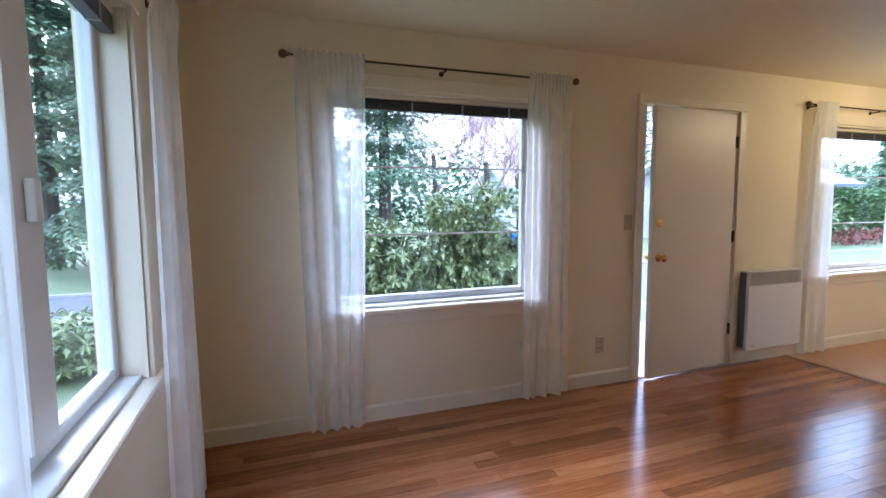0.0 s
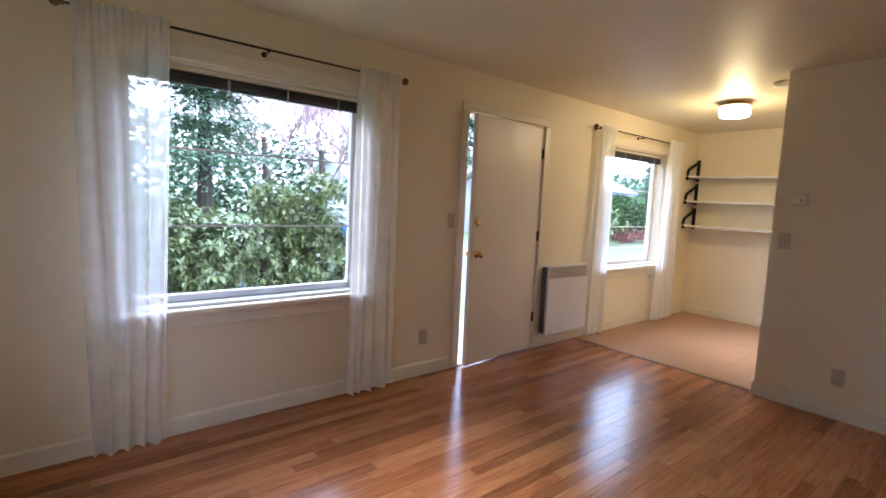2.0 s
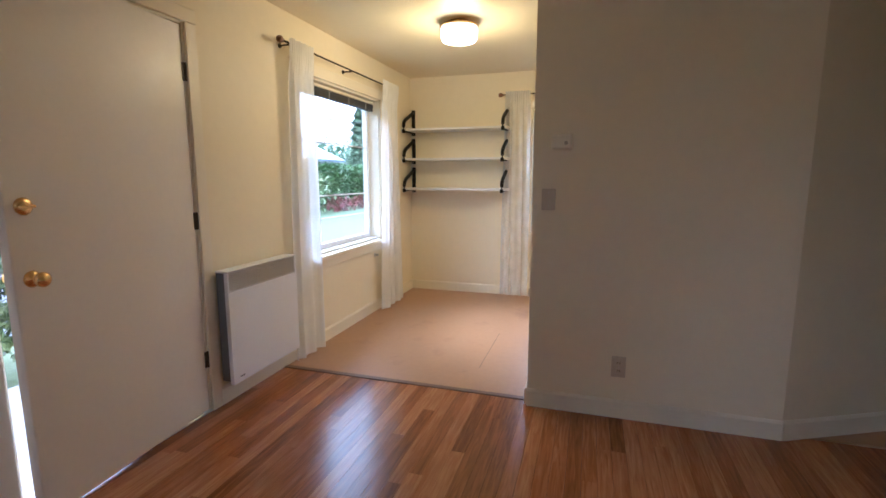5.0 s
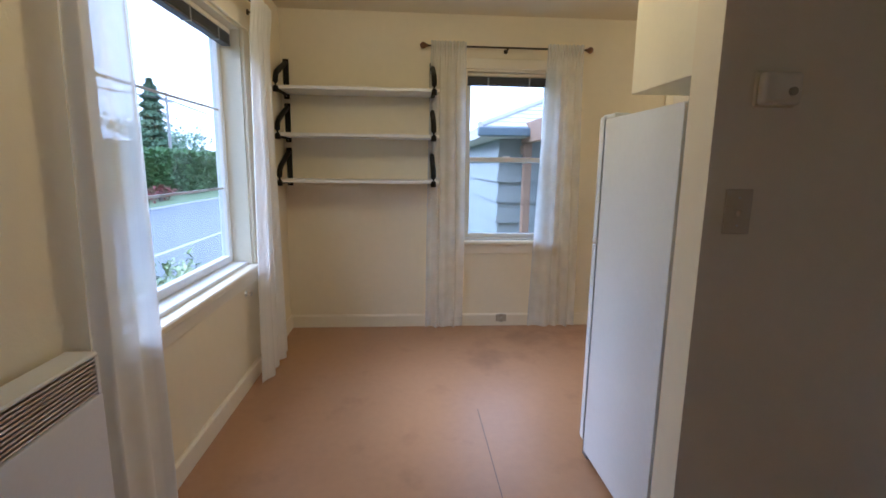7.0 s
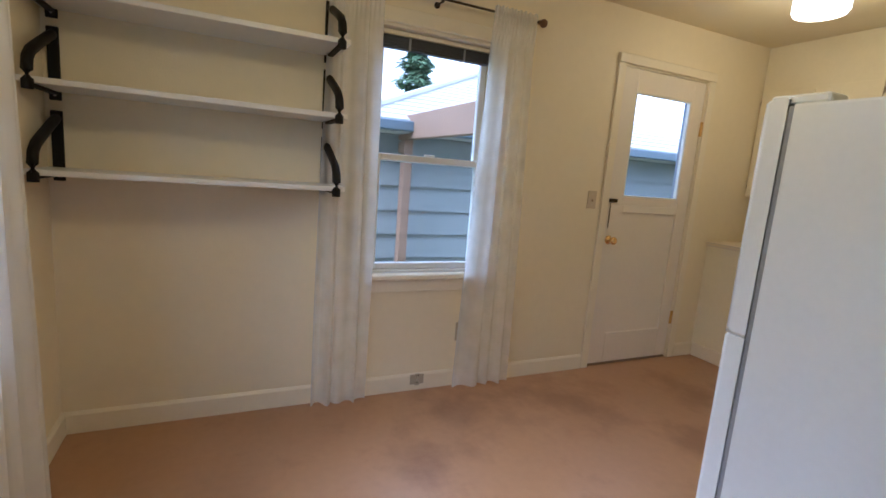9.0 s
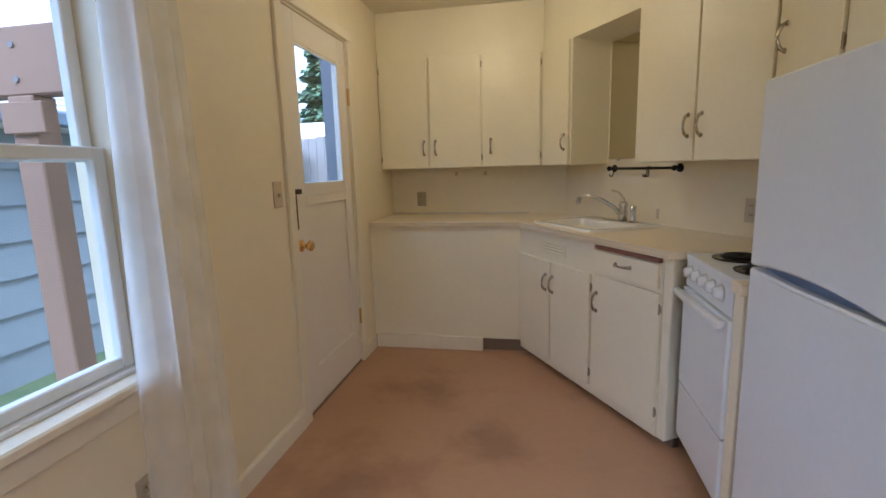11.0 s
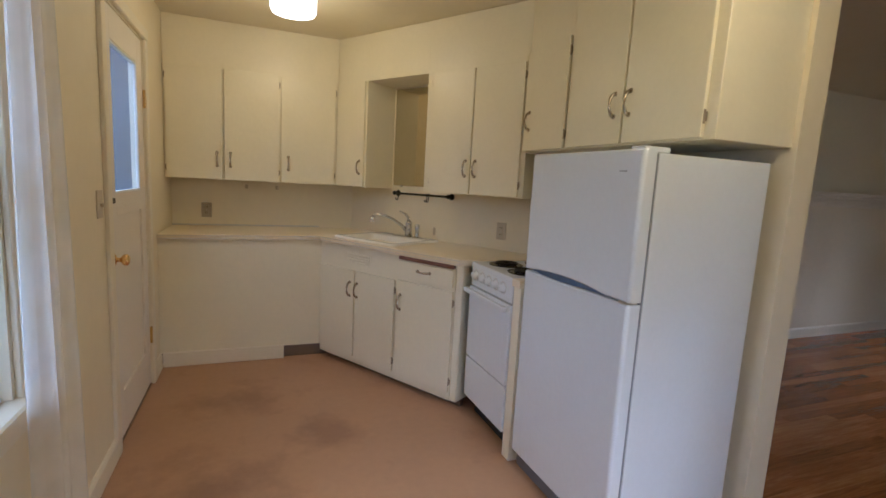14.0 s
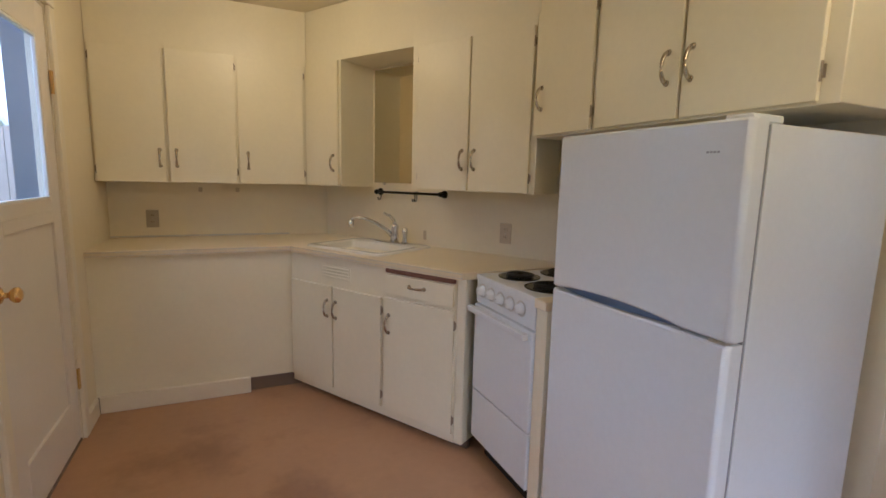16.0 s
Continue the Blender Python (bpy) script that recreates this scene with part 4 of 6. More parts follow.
# wall cabinets on the end wall
wc = thing("wall_cabinet", "cream painted three-door wall cabinet above the counter", "kitchen cabinet", "kitchen wall cabinets")
part("body", box((kx + 0.002, SOUTH, ZU0), (EAST - 0.002, CY, CEIL - 0.002)), M_CAB, wc)
MC = Matrix(((0, -1, 0, 0), (1, 0, 0, CY), (0, 0, 1, 0), (0, 0, 0, 1)))   # local x = towards the room, y = -world x
for x0, x1, hx, hg, lean in ((3.692, 4.045, 3.722, 4.045, 0), (3.300, 3.672, 3.634, 3.300, 1.5), (2.885, 3.285, 3.232, 2.885, 0.0)):
    cab_door(wc, MC, -x1, -x0, ZU0 + 0.004, ZU1 + (0.012 if lean else 0), -hx, 1.42, -hg, lean=lean)

# wall cabinets along the slanted wall, with a mirror niche over the sink
sc_ = thing("wall_cabinet", "cream painted narrow wall cabinet beside the mirror niche", "kitchen cabinet", "kitchen wall cabinets")
s_cor = -NY * kx + NX * CY
part("body", prism([slant_pt(slant_w, -5.36), slant_pt(slant_w, -4.89), slant_pt(UP, -4.89), (kx, CY), (kx, SOUTH)], ZU0, CEIL - 0.002), M_CAB, sc_)
cab_door(sc_, MU, s_cor + 0.012, -4.905, ZU0 + 0.004, ZU1, -4.945, 1.42, s_cor + 0.012)
nh = thing("niche_header", "cream painted header panel above the mirror niche", "cabinet panel")
part("panel", box((slant_w + 0.001, -4.8895, 2.048), (UP, -4.3135, CEIL - 0.002), 0, SLANT), M_CAB, nh)
mi = thing("wall_mirror", "narrow frameless mirror in the niche above the sink", "mirror")
M_MIRROR = mat("mirror", (0.62, 0.58, 0.44), 0.06, metal=1.0, vary=0.02, rough_vary=0.02)
part("mirror_glass", box((slant_w + 0.001, -4.87, 1.30), (slant_w + 0.007, -4.42, 2.035), 0.001, SLANT), M_MIRROR, mi)
for s in (-4.78, -4.52):
    part("mirror_clip", box((slant_w, s - 0.01, 1.288), (slant_w + 0.011, s + 0.01, 1.304), 0.001, SLANT), M_CHROME, mi)
wc2 = thing("wall_cabinet", "cream painted two-door wall cabinet above the worktop", "kitchen cabinet", "kitchen wall cabinets")
part("body", box((slant_w + 0.001, -4.313, ZU0), (UP, -3.555, CEIL - 0.002), 0, SLANT), M_CAB, wc2)
cab_door(wc2, MU, -4.262, -3.932, ZU0 + 0.004, ZU1, -3.966, 1.435, -4.262)
cab_door(wc2, MU, -3.922, -3.585, ZU0 + 0.004, ZU1, -3.892, 1.435, -3.585)

# cabinets over range and fridge
FXF = 2.017
MF = Matrix.Translation((FXF, 0, 0))
of = thing("wall_cabinet", "cream painted short cabinet over the range", "kitchen cabinet", "kitchen wall cabinets")
part("body", box((PX1 + 0.001, -2.945, 1.535), (FXF, -2.537, CEIL - 0.002)), M_CAB, of)
cab_door(of, MF, -2.935, -2.555, 1.543, 2.085, -2.882, 1.705, -2.555)
of = thing("wall_cabinet", "cream painted two-door cabinet over the fridge", "kitchen cabinet", "kitchen wall cabinets")
part("body", box((PX1 + 0.001, -2.536, 1.535), (FXF, PY - 0.02, CEIL - 0.002), 0.002), M_CAB, of)
cab_door(of, MF, -2.525, -2.148, 1.543, 2.25, -2.193, 1.705, -2.525)
cab_door(of, MF, -2.134, -1.745, 1.543, 2.25, -2.104, 1.705, -1.745)

# base units
CYB = -4.04                                  # panel under the end-wall counter
bx = (BASE - NY * CYB) / NX
s_b = -NY * bx + NX * CYB
bp = thing("counter_panel", "plain cream panel under the end-wall counter with baseboard", "cabinet panel")
part("panel", box((bx, CYB - 0.02, 0.09), (EAST - 0.001, CYB, 0.874)), M_CAB, bp)
part("toe_board", box((bx - 0.05, CYB - 0.05, 0.0), (EAST - 0.001, CYB - 0.021, 0.09)), M_KICK, bp)
part("base_trim", box((3.27, CYB + 0.0005, 0.0), (EAST - 0.017, CYB + 0.018, 0.10), 0.004), M_TRIM, bp)
sk = thing("sink_cabinet", "cream two-door sink base unit with a louvred vent", "kitchen cabinet", "kitchen base units")
part("body", prism([(bx, CYB), slant_pt(BASE, -4.235), slant_pt(slant_w + 0.05, -4.235), slant_pt(slant_w + 0.05, s_b - 0.36)], 0.045, 0.874), M_CAB, sk)
part("toe_board", box((BASE - 0.09, s_b - 0.1, 0.0), (BASE - 0.06, -4.236, 0.045), 0, SLANT), M_KICK, sk)
cab_door(sk, MB, s_b + 0.012, -4.636, 0.095, 0.706, -4.675, 0.575, s_b + 0.012)
cab_door(sk, MB, -4.624, -4.258, 0.095, 0.706, -4.602, 0.575, -4.258)
ven = part("vent", box((0.0008, -4.735, 0.750), (0.004, -4.495, 0.830), 0, MB), M_CAB, sk, "louvred vent")
for k in range(4):
    part("louvre", box((0.0042, -4.725, 0.758 + k * 0.018), (0.0125, -4.505, 0.769 + k * 0.018), 0.003, MB), M_CAB, ven)
bu = thing("base_cabinet", "cream base unit with drawer, door and pull-out board", "kitchen cabinet", "kitchen base units")
part("body", box((slant_w + 0.05, -4.2345, 0.045), (BASE, -3.785, 0.874), 0, SLANT), M_CAB, bu)
part("corner_post", box((BASE - 0.30, -3.7845, 0.045), (BASE, -3.735, 0.874), 0.012, SLANT, 3), M_CAB, bu)
part("toe_board", box((BASE - 0.09, -4.2355, 0.0), (BASE - 0.06, -3.740, 0.045), 0, SLANT), M_KICK, bu)
cab_door(bu, MB, -4.232, -3.790, 0.095, 0.714, -4.198, 0.575, -3.790)
dr = part("drawer", box((0.001, -4.225, 0.735), (0.018, -3.795, 0.840), 0.004, MB, 2), M_CAB, bu)
pull_handle(dr, MB @ Matrix.Translation((0.018, -4.014, 0.795)), horizontal=True)
part("cutting_board", box((-0.2, -4.225, 0.848), (0.016, -3.79, 0.870), 0.003, MB), M_BOARD, bu, "worn brown edge of a pull-out board")

# worktop in one piece, with the sink hole
CN = 0.528
SK = (-0.01, 0.445, -4.925, -4.345)               # sink outline n0, n1, s0, s1
cx_ = (CN - NY * (CYB + 0.02)) / NX
s_c = -NY * cx_ + NX * (CYB + 0.02)
wt = thing("worktop", "cream laminate worktop with a metal edge, around the corner", "worktop")
zt0, zt1 = 0.875, 0.908
CEND = -3.742
part("slab", prism([(EAST - 0.001, SOUTH + 0.001), (EAST - 0.001, CYB + 0.02), (cx_, CYB + 0.02), slant_pt(CN, SK[2]), slant_pt(slant_w + 0.001, SK[2]), slant_pt(slant_w + 0.001, -5.358)], zt0, zt1), M_LAM, wt)
part("slab", box((slant_w + 0.001, SK[2] + 0.0002, zt0), (SK[0], SK[3], zt1), 0, SLANT), M_LAM, wt)
part("slab", box((SK[1], SK[2] + 0.0002, zt0), (CN, SK[3], zt1), 0, SLANT), M_LAM, wt)
part("slab", prism([slant_pt(CN, SK[3] + 0.0002), slant_pt(CN, CEND), (1.672, -2.941), slant_pt(slant_w + 0.001, SK[3] + 0.0002)], zt0, zt1), M_LAM, wt)
part("edge_strip", box((CN + 0.0005, s_c + 0.004, zt0 - 0.002), (CN + 0.004, CEND, zt1 + 0.001), 0.001, SLANT), M_LAM, wt)
for dz in (0.006, 0.026):
    part("edge_groove", box((CN + 0.004, s_c + 0.006, zt0 + dz), (CN + 0.005, CEND, zt0 + dz + 0.0025), 0, SLANT), M_ALU, wt)
    part("edge_groove", box((cx_, CYB + 0.0202, zt0 + dz), (EAST - 0.003, CYB + 0.0215, zt0 + dz + 0.0025)), M_ALU, wt)
part("back_strip", box((kx + 0.1, SOUTH + 0.001, zt1), (EAST - 0.002, SOUTH + 0.007, zt1 + 0.012), 0.002), M_ALU, wt)


def sink():
    o = thing("kitchen_sink", "white enamelled drop-in single bowl sink", "sink")
    n0, n1, s0, s1 = SK
    z = zt1
    w = 0.035
    bm = bmesh.new()

    def ring(inset, h, r=0.04):
        vs = []
        a0, a1, b0, b1 = n0 - 0.02 + inset, n1 + 0.02 - inset, s0 - 0.02 + inset, s1 + 0.02 - inset
        for cxx, cyy, st in ((a1 - r, b1 - r, 0), (a0 + r, b1 - r, 90), (a0 + r, b0 + r, 180), (a1 - r, b0 + r, 270)):
            for k in range(6):
                t_ = radians(st + 18 * k)
                vs.append(bm.verts.new((cxx + r * math.cos(t_), cyy + r * math.sin(t_), h)))
        return vs
    rings = [ring(0, z + 0.0005), ring(0.004, z + 0.010), ring(0.014, z + 0.014), ring(w + 0.01, z + 0.012), ring(w + 0.02, z + 0.004), ring(w + 0.03, z - 0.14), ring(w + 0.07, z - 0.165)]
    # tap deck along the wall side
    for rr_ in rings[3:]:
        for v in rr_:
            if v.co.x < (n0 + n1) / 2:
                v.co.x += 0.085
    for p_, q_ in zip(rings, rings[1:]):
        for k in range(len(p_)):
            bm.faces.new((p_[k], p_[(k + 1) % len(p_)], q_[(k + 1) % len(q_)], q_[k]))
    bm.faces.new(rings[-1])
    bmesh.ops.recalc_face_normals(bm, faces=bm.faces)
    bmesh.ops.transform(bm, matrix=SLANT, verts=bm.verts)
    part("basin", bm, M_PORC, o, smooth=True)
    part("drain", lathe([(0.045, 0), (0.045, 0.003), (0.03, 0.002), (0.0, 0.001)], SLANT @ Vector((0.265, -4.63, z - 0.164)), n=20), M_CHROME, o, smooth=True)
    part("badge", box((0.386, -4.60, z - 0.02), (0.387, -4.55, z - 0.012), 0, SLANT), M_INK, o)


sink()


def faucet():
    o = thing("kitchen_faucet", "chrome single-lever kitchen faucet with side spray", "faucet", "", "", SLANT @ pose(0.045, -4.60, zt1 + 0.0135))
    part("deck_plate", box((-0.028, -0.125, 0.0), (0.028, 0.125, 0.008), 0.006, None, 2), M_CHROME, o, smooth=True)
    part("valve_body", lathe([(0.027, 0.008), (0.026, 0.05), (0.023, 0.085), (0.026, 0.10), (0.022, 0.118), (0.0, 0.122)], (0, 0.02, 0), n=20), M_CHROME, o, smooth=True)
    pts = [(0.012, 0.012, 0.045), (0.035, -0.02, 0.085), (0.07, -0.075, 0.125), (0.105, -0.13, 0.15), (0.13, -0.17, 0.157), (0.148, -0.198, 0.152), (0.156, -0.21, 0.135)]
    part("spout", tube(pts, [0.014, 0.0125, 0.0115, 0.011, 0.0105, 0.0105, 0.012], 12), M_CHROME, o, smooth=True)
    part("aerator", cyl((0.156, -0.21, 0.138), (0.158, -0.213, 0.098), 0.0165, n=14), M_CHROME, o, smooth=True)
    part("lever", tube([(0, 0.02, 0.115), (0.0, 0.012, 0.145), (0.01, -0.012, 0.172), (0.03, -0.05, 0.19)], [0.014, 0.011, 0.008, 0.006], 10), M_CHROME, o, smooth=True)
    part("side_spray", lathe([(0.020, 0.008), (0.016, 0.02), (0.013, 0.05), (0.018, 0.075), (0.016, 0.10), (0.0, 0.104)], (0, 0.105, 0), n=16), M_CHROME, o, smooth=True)


faucet()


def utensil_rail():
    o = thing("utensil_rail", "black iron hook rail under the wall cabinets", "rail", "", "", SLANT @ pose(slant_w, 0, 1.240))
    s0, s1 = -4.815, -4.285
    part("bar", cyl((0.045, s0, 0), (0.045, s1, 0), 0.008, n=12), M_BLACK, o, smooth=True)
    for s in (s0, s1):
        bm = lathe([(0.024, 0), (0.024, 0.006), (0.009, 0.010), (0.009, 0.045)], (0, s, 0), (1, 0, 0), 16)
        part("bracket", bm, M_BLACK, o)
        part("end_ball", lathe([(0.0, -0.016), (0.013, -0.01), (0.017, 0), (0.013, 0.01), (0, 0.016)], (0.045, s, 0), (0, 1, 0), 14), M_BLACK, o, smooth=True)
    for s in (s0 + 0.05, s1 - 0.19, s1 - 0.175):
        pts = [(0.045, s, 0.012), (0.056, s, 0.002), (0.054, s, -0.03), (0.062, s, -0.048), (0.078, s, -0.048), (0.084, s, -0.034)]
        part("hook", tube(pts, 0.0035, 8), M_BLACK, o, smooth=True)


utensil_rail()
outlet(SLANT @ Matrix(((0, 1, 0, slant_w), (-1, 0, 0, 0), (0, 0, 1, 0), (0, 0, 0, 1))), 3.85, 1.035)
sp = thing("soap_hook", "small ivory stick-on hook on the backsplash", "hook", "", "", SLANT @ pose(slant_w, -4.43, 0.975))
part("plate", box((0, -0.012, -0.03), (0.006, 0.012, 0.03), 0.003), M_IVORY, sp)
for x in (3.53, 3.30):
    st = thing("stick_on_hook", "small stick-on hook below the wall cabinet", "hook", "stick-on hooks", "", pose(x, SOUTH, 1.225))
    part("plate", box((-0.012, 0, -0.016), (0.012, 0.007, 0.016), 0.003), M_IVORY, st)


# ---------------------------------------------------------------- range
M_BOWL = mat("black_enamel", (0.012, 0.012, 0.013), 0.2, rough_vary=0.04)


def stove():
    o = thing("kitchen_range", "narrow white electric range with coil burners", "stove", "", "", pose(0, 0, 0))
    x0, x1, y0, y1 = 1.69, 2.31, -2.925, -2.455
    part("body", box((x0, y0, 0.10), (x1 - 0.03, y1, 0.878), 0.003), M_WHITE, o)
    part("cooktop", box((x0, y0 - 0.002, 0.879), (x1, y1 + 0.002, 0.905), 0.006, None, 2), M_WHITE, o)
    part("back_guard", box((x0, y0, 0.9055), (x0 + 0.05, y1, 1.0), 0.006), M_WHITE, o)
    pan = part("control_panel", prism([(x1 - 0.0295, y0 + 0.001), (x1 - 0.0295, y1 - 0.001), (x1 - 0.004, y1 - 0.001), (x1 - 0.004, y0 + 0.001)], 0.775, 0.8785), M_WHITE, o)
    for k in range(5):
        y = y0 + 0.055 + k * 0.079
        kn = part("control_knob", lathe([(0.026, 0), (0.027, 0.004), (0.022, 0.006), (0.019, 0.022), (0.016, 0.026), (0, 0.026)], (x1 - 0.004, y, 0.836), (1, 0, 0), 20), M_WHITE, o, smooth=True)
        part("pointer", box((x1 + 0.0222, y - 0.002, 0.836), (x1 + 0.0228, y + 0.002, 0.838)), M_INK, kn)
        part("dial_ring", lathe([(0.033, 0), (0.033, 0.0012), (0.0275, 0.0012), (0.0275, 0)], (x1 - 0.0038, y, 0.836), (1, 0, 0), 24), M_ALU, kn)
    d = part("oven_door", box((x1 - 0.0295, y0 + 0.002, 0.36), (x1 + 0.006, y1 - 0.002, 0.768), 0.006, None, 2), M_WHITE, o)
    part("handle", box((x1 + 0.018, y0 - 0.004, 0.736), (x1 + 0.044, y1 - 0.01, 0.760), 0.006, None, 2), M_WHITE, d)
    for y in (y0 + 0.03, y1 - 0.05):
        part("handle_post", box((x1 + 0.006, y, 0.740), (x1 + 0.018, y + 0.02, 0.756)), M_WHITE, d)
    part("drawer", box((x1 - 0.0295, y0 + 0.002, 0.115), (x1 + 0.004, y1 - 0.002, 0.352), 0.005, None, 2), M_WHITE, o)
    part("kick", box((x0, y0 + 0.01, 0.0), (x1 - 0.07, y1 - 0.01, 0.10)), M_DARK, o)
    for bx_, by_, r in ((2.16, -2.57, 0.085), (2.16, -2.80, 0.075), (1.92, -2.57, 0.075), (1.92, -2.80, 0.085)):
        bn = part("burner_bowl", lathe([(r + 0.018, 0.9052), (r + 0.020, 0.909), (r + 0.006, 0.908), (r * 0.5, 0.9057), (0, 0.9056)], (bx_, by_, 0), n=28), M_BOWL, o, "black enamel drip bowl", smooth=True)
        pts = [((r - 0.008 - 0.0135 * q / 6.28) * math.cos(q) + bx_, (r - 0.008 - 0.0135 * q / 6.28) * math.sin(q) + by_, 0.917) for q in [i * 0.35 for i in range(int((r - 0.02) / 0.0135 * 6.28 / 0.35))]]
        part("coil", tube(pts, 0.0052, 7), M_BLACK, bn, "black spiral heating coil", smooth=True)
    fl = thing("filler_unit", "narrow cream filler cabinet between range and fridge", "kitchen cabinet")
    part("body", box((x0, y1 + 0.004, 0.0), (x1 - 0.005, -2.385, 0.868), 0.002), M_CAB, fl)
    part("top", box((x0, y1 + 0.004, 0.869), (x1 + 0.008, -2.382, 0.905), 0.003), M_LAM, fl)


stove()


# ---------------------------------------------------------------- fridge
M_BADGE = mat("grey_badge", (0.35, 0.36, 0.38), 0.4)


def fridge():
    o = thing("refrigerator", "white top-freezer refrigerator with curved door grips", "refrigerator", "", "", pose(2.302, -1.708, 0, 0, 0, 0.6))
    D, W, H, zs = 0.600, 0.655, 1.490, 0.970
    part("cabinet", box((-D, -W, 0.04), (-0.062, 0, H - 0.016), 0.006, None, 2), M_WHITE, o)
    part("door_gasket", box((-0.0615, -W + 0.003, 0.07), (-0.052, -0.003, H - 0.02)), M_GASKET, o, "grey rubber door gasket")
    part("back_panel", box((-D - 0.036, -W + 0.04, 0.05), (-D - 0.0005, -0.03, H - 0.03)), M_DARK, o)
    # doors with a softly bowed front and an S-shaped edge along the split

    def door(name, z0, z1, edge):
        """Flat-fronted door: rounded upright edges, eased top and bottom, a wavy grip edge."""
        prof = [(-W, -0.051)] + [(-W + 0.014 * (1 - math.cos(math.pi / 2 * k / 5)), -0.014 * (1 - math.sin(math.pi / 2 * k / 5))) for k in range(6)]
        prof += [(-W + 0.014 + (W - 0.028) * k / 24, 0.0) for k in range(1, 24)]
        prof += [(-W - y_, x_) for y_, x_ in reversed(prof[:7])]
        bm = bmesh.new()

        def ends(y):
            f = (y + W) / W
            s = max(0.0, min(1.0, (f - 0.05) / 0.74))
            dip = math.sin(math.pi * s) ** 0.7
            lo, hi = z0, z1
            if edge == "low":
                lo = z0 + 0.017 * dip
            if edge == "high":
                hi = z1 - 0.010 * dip * (1 - s) - 0.004 * dip
            return lo, hi
        rows = []
        for inset, zf, k in ((0.0, 0, 0), (0.0, 0, 1), (0.0, 1, 2), (0.0, 1, 3)):
            row = []
            for y, x in prof:
                lo, hi = ends(y)
                z = (lo, lo + 0.006, hi - 0.006, hi)[k]
                row.append(bm.verts.new((x - (0.006 if k in (0, 3) and x > -0.04 else 0), y, z)))
            rows.append(row)
        n = len(prof)
        for a_, b_ in zip(rows, rows[1:]):
            for i in range(n - 1):
                bm.faces.new((a_[i], a_[i + 1], b_[i + 1], b_[i]))
        for row in (rows[0], rows[3]):
            back = [bm.verts.new((-0.051, v.co.y, v.co.z)) for v in row[1:-1]]
            back = [row[0]] + back + [row[-1]]
            for i in range(1, n - 2):
                bm.faces.new((row[i], row[i + 1], back[i + 1], back[i]))
            bm.faces.new((row[0], row[1], back[1]))
            bm.faces.new((row[n - 1], row[n - 2], back[n - 2]))
        bmesh.ops.recalc_face_normals(bm, faces=bm.faces)
        d = part(name, bm, M_WHITE, o)
        for pg in d.data.polygons:
            pg.use_smooth = abs(pg.normal.z) < 0.2 and 0.02 < abs(pg.normal.y) < 0.999
        return d
    fz = door("freezer_door", zs + 0.004, H - 0.006, "low")
    fd = door("fridge_door", 0.085, zs - 0.004, "high")
    # panel behind the split; its blue-grey colour paints the shade of the recess
    part("grip_recess", box((-0.050, -W + 0.02, zs - 0.03), (-0.036, -0.06, zs + 0.035)), M_BLUEGAP, fd, "grip recess with its shade put in as blue-grey colour")
    part("grip_lip", tube([(-0.006, -W + 0.045 + (W - 0.17) * k / 14, zs - 0.010 - 0.008 * math.sin(math.pi * k / 14) * (1 - k / 14)) for k in range(15)], [0.003] + [0.0075] * 13 + [0.003], 10), M_WHITE, fd)
    part("top_hinge", box((-0.12, -0.075, H - 0.0155), (-0.008, -0.010, H + 0.004), 0.004), M_WHITE, o)
    part("middle_hinge", box((-0.045, -0.05, zs - 0.0035), (0.0, -0.008, zs + 0.0035)), M_ALU, o)
    for k in range(4):
        part("badge", box((0.0002, -0.105 + k * 0.009, H - 0.081), (0.0014, -0.099 + k * 0.009, H - 0.076)), M_BADGE, fz)
    part("kick_plate", box((-0.08, -W + 0.01, 0.005), (-0.03, -0.01, 0.075), 0.004), M_GREY, o)
    for y in (-W + 0.05, -0.05):
        part("foot", cyl((-0.1, y, 0), (-0.1, y, 0.04), 0.018, n=12), M_DARK, o)
        part("foot", cyl((-D + 0.06, y, 0), (-D + 0.06, y, 0.04), 0.018, n=12), M_DARK, o)


fridge()


# ---------------------------------------------------------------- outdoors
GZ = -0.35


def ground_sheet():
    """One sheet to the horizon, with the road let in a little lower."""
    bm = bmesh.new()
    for lo, hi in (((-400, -400), (400, 3.6)), ((-400, 8.2), (400, 400))):
        v = [bm.verts.new((x, y, GZ)) for x, y in ((lo[0], lo[1]), (hi[0], lo[1]), (hi[0], hi[1]), (lo[0], hi[1]))]
        bm.faces.new(v)
    return structure("ground", bm, M_GRASS, "mown green lawn reaching far out", "ground")


ground_sheet()
structure("road", box((-400, 3.6, GZ - 0.3), (400, 8.2, GZ - 0.06)), M_ASPHALT, "grey asphalt street in front of the house", "road")
structure("kerb_near", box((-400, 3.48, GZ - 0.3), (400, 3.60, GZ + 0.004)), M_CONC, "pale concrete kerb", "kerb")
structure("kerb_far", box((-400, 8.20, GZ - 0.3), (400, 8.32, GZ + 0.004)), M_CONC, "pale concrete kerb", "kerb")
structure("driveway", box((5.0, 0.3, GZ - 0.3), (12.0, 3.47, GZ + 0.01)), M_ASPHALT, "grey asphalt driveway beside the house", "driveway")
structure("porch_slab", box((-0.5, THICK, GZ - 0.3), (1.5, 1.5, -0.03), 0.01), M_CONC, "concrete slab outside the front door", "porch")
structure("back_path", box((EAST + THICK, -5.0, GZ - 0.3), (5.5, -0.4, GZ + 0.02)), M_CONC, "concrete path beside the kitchen", "path")
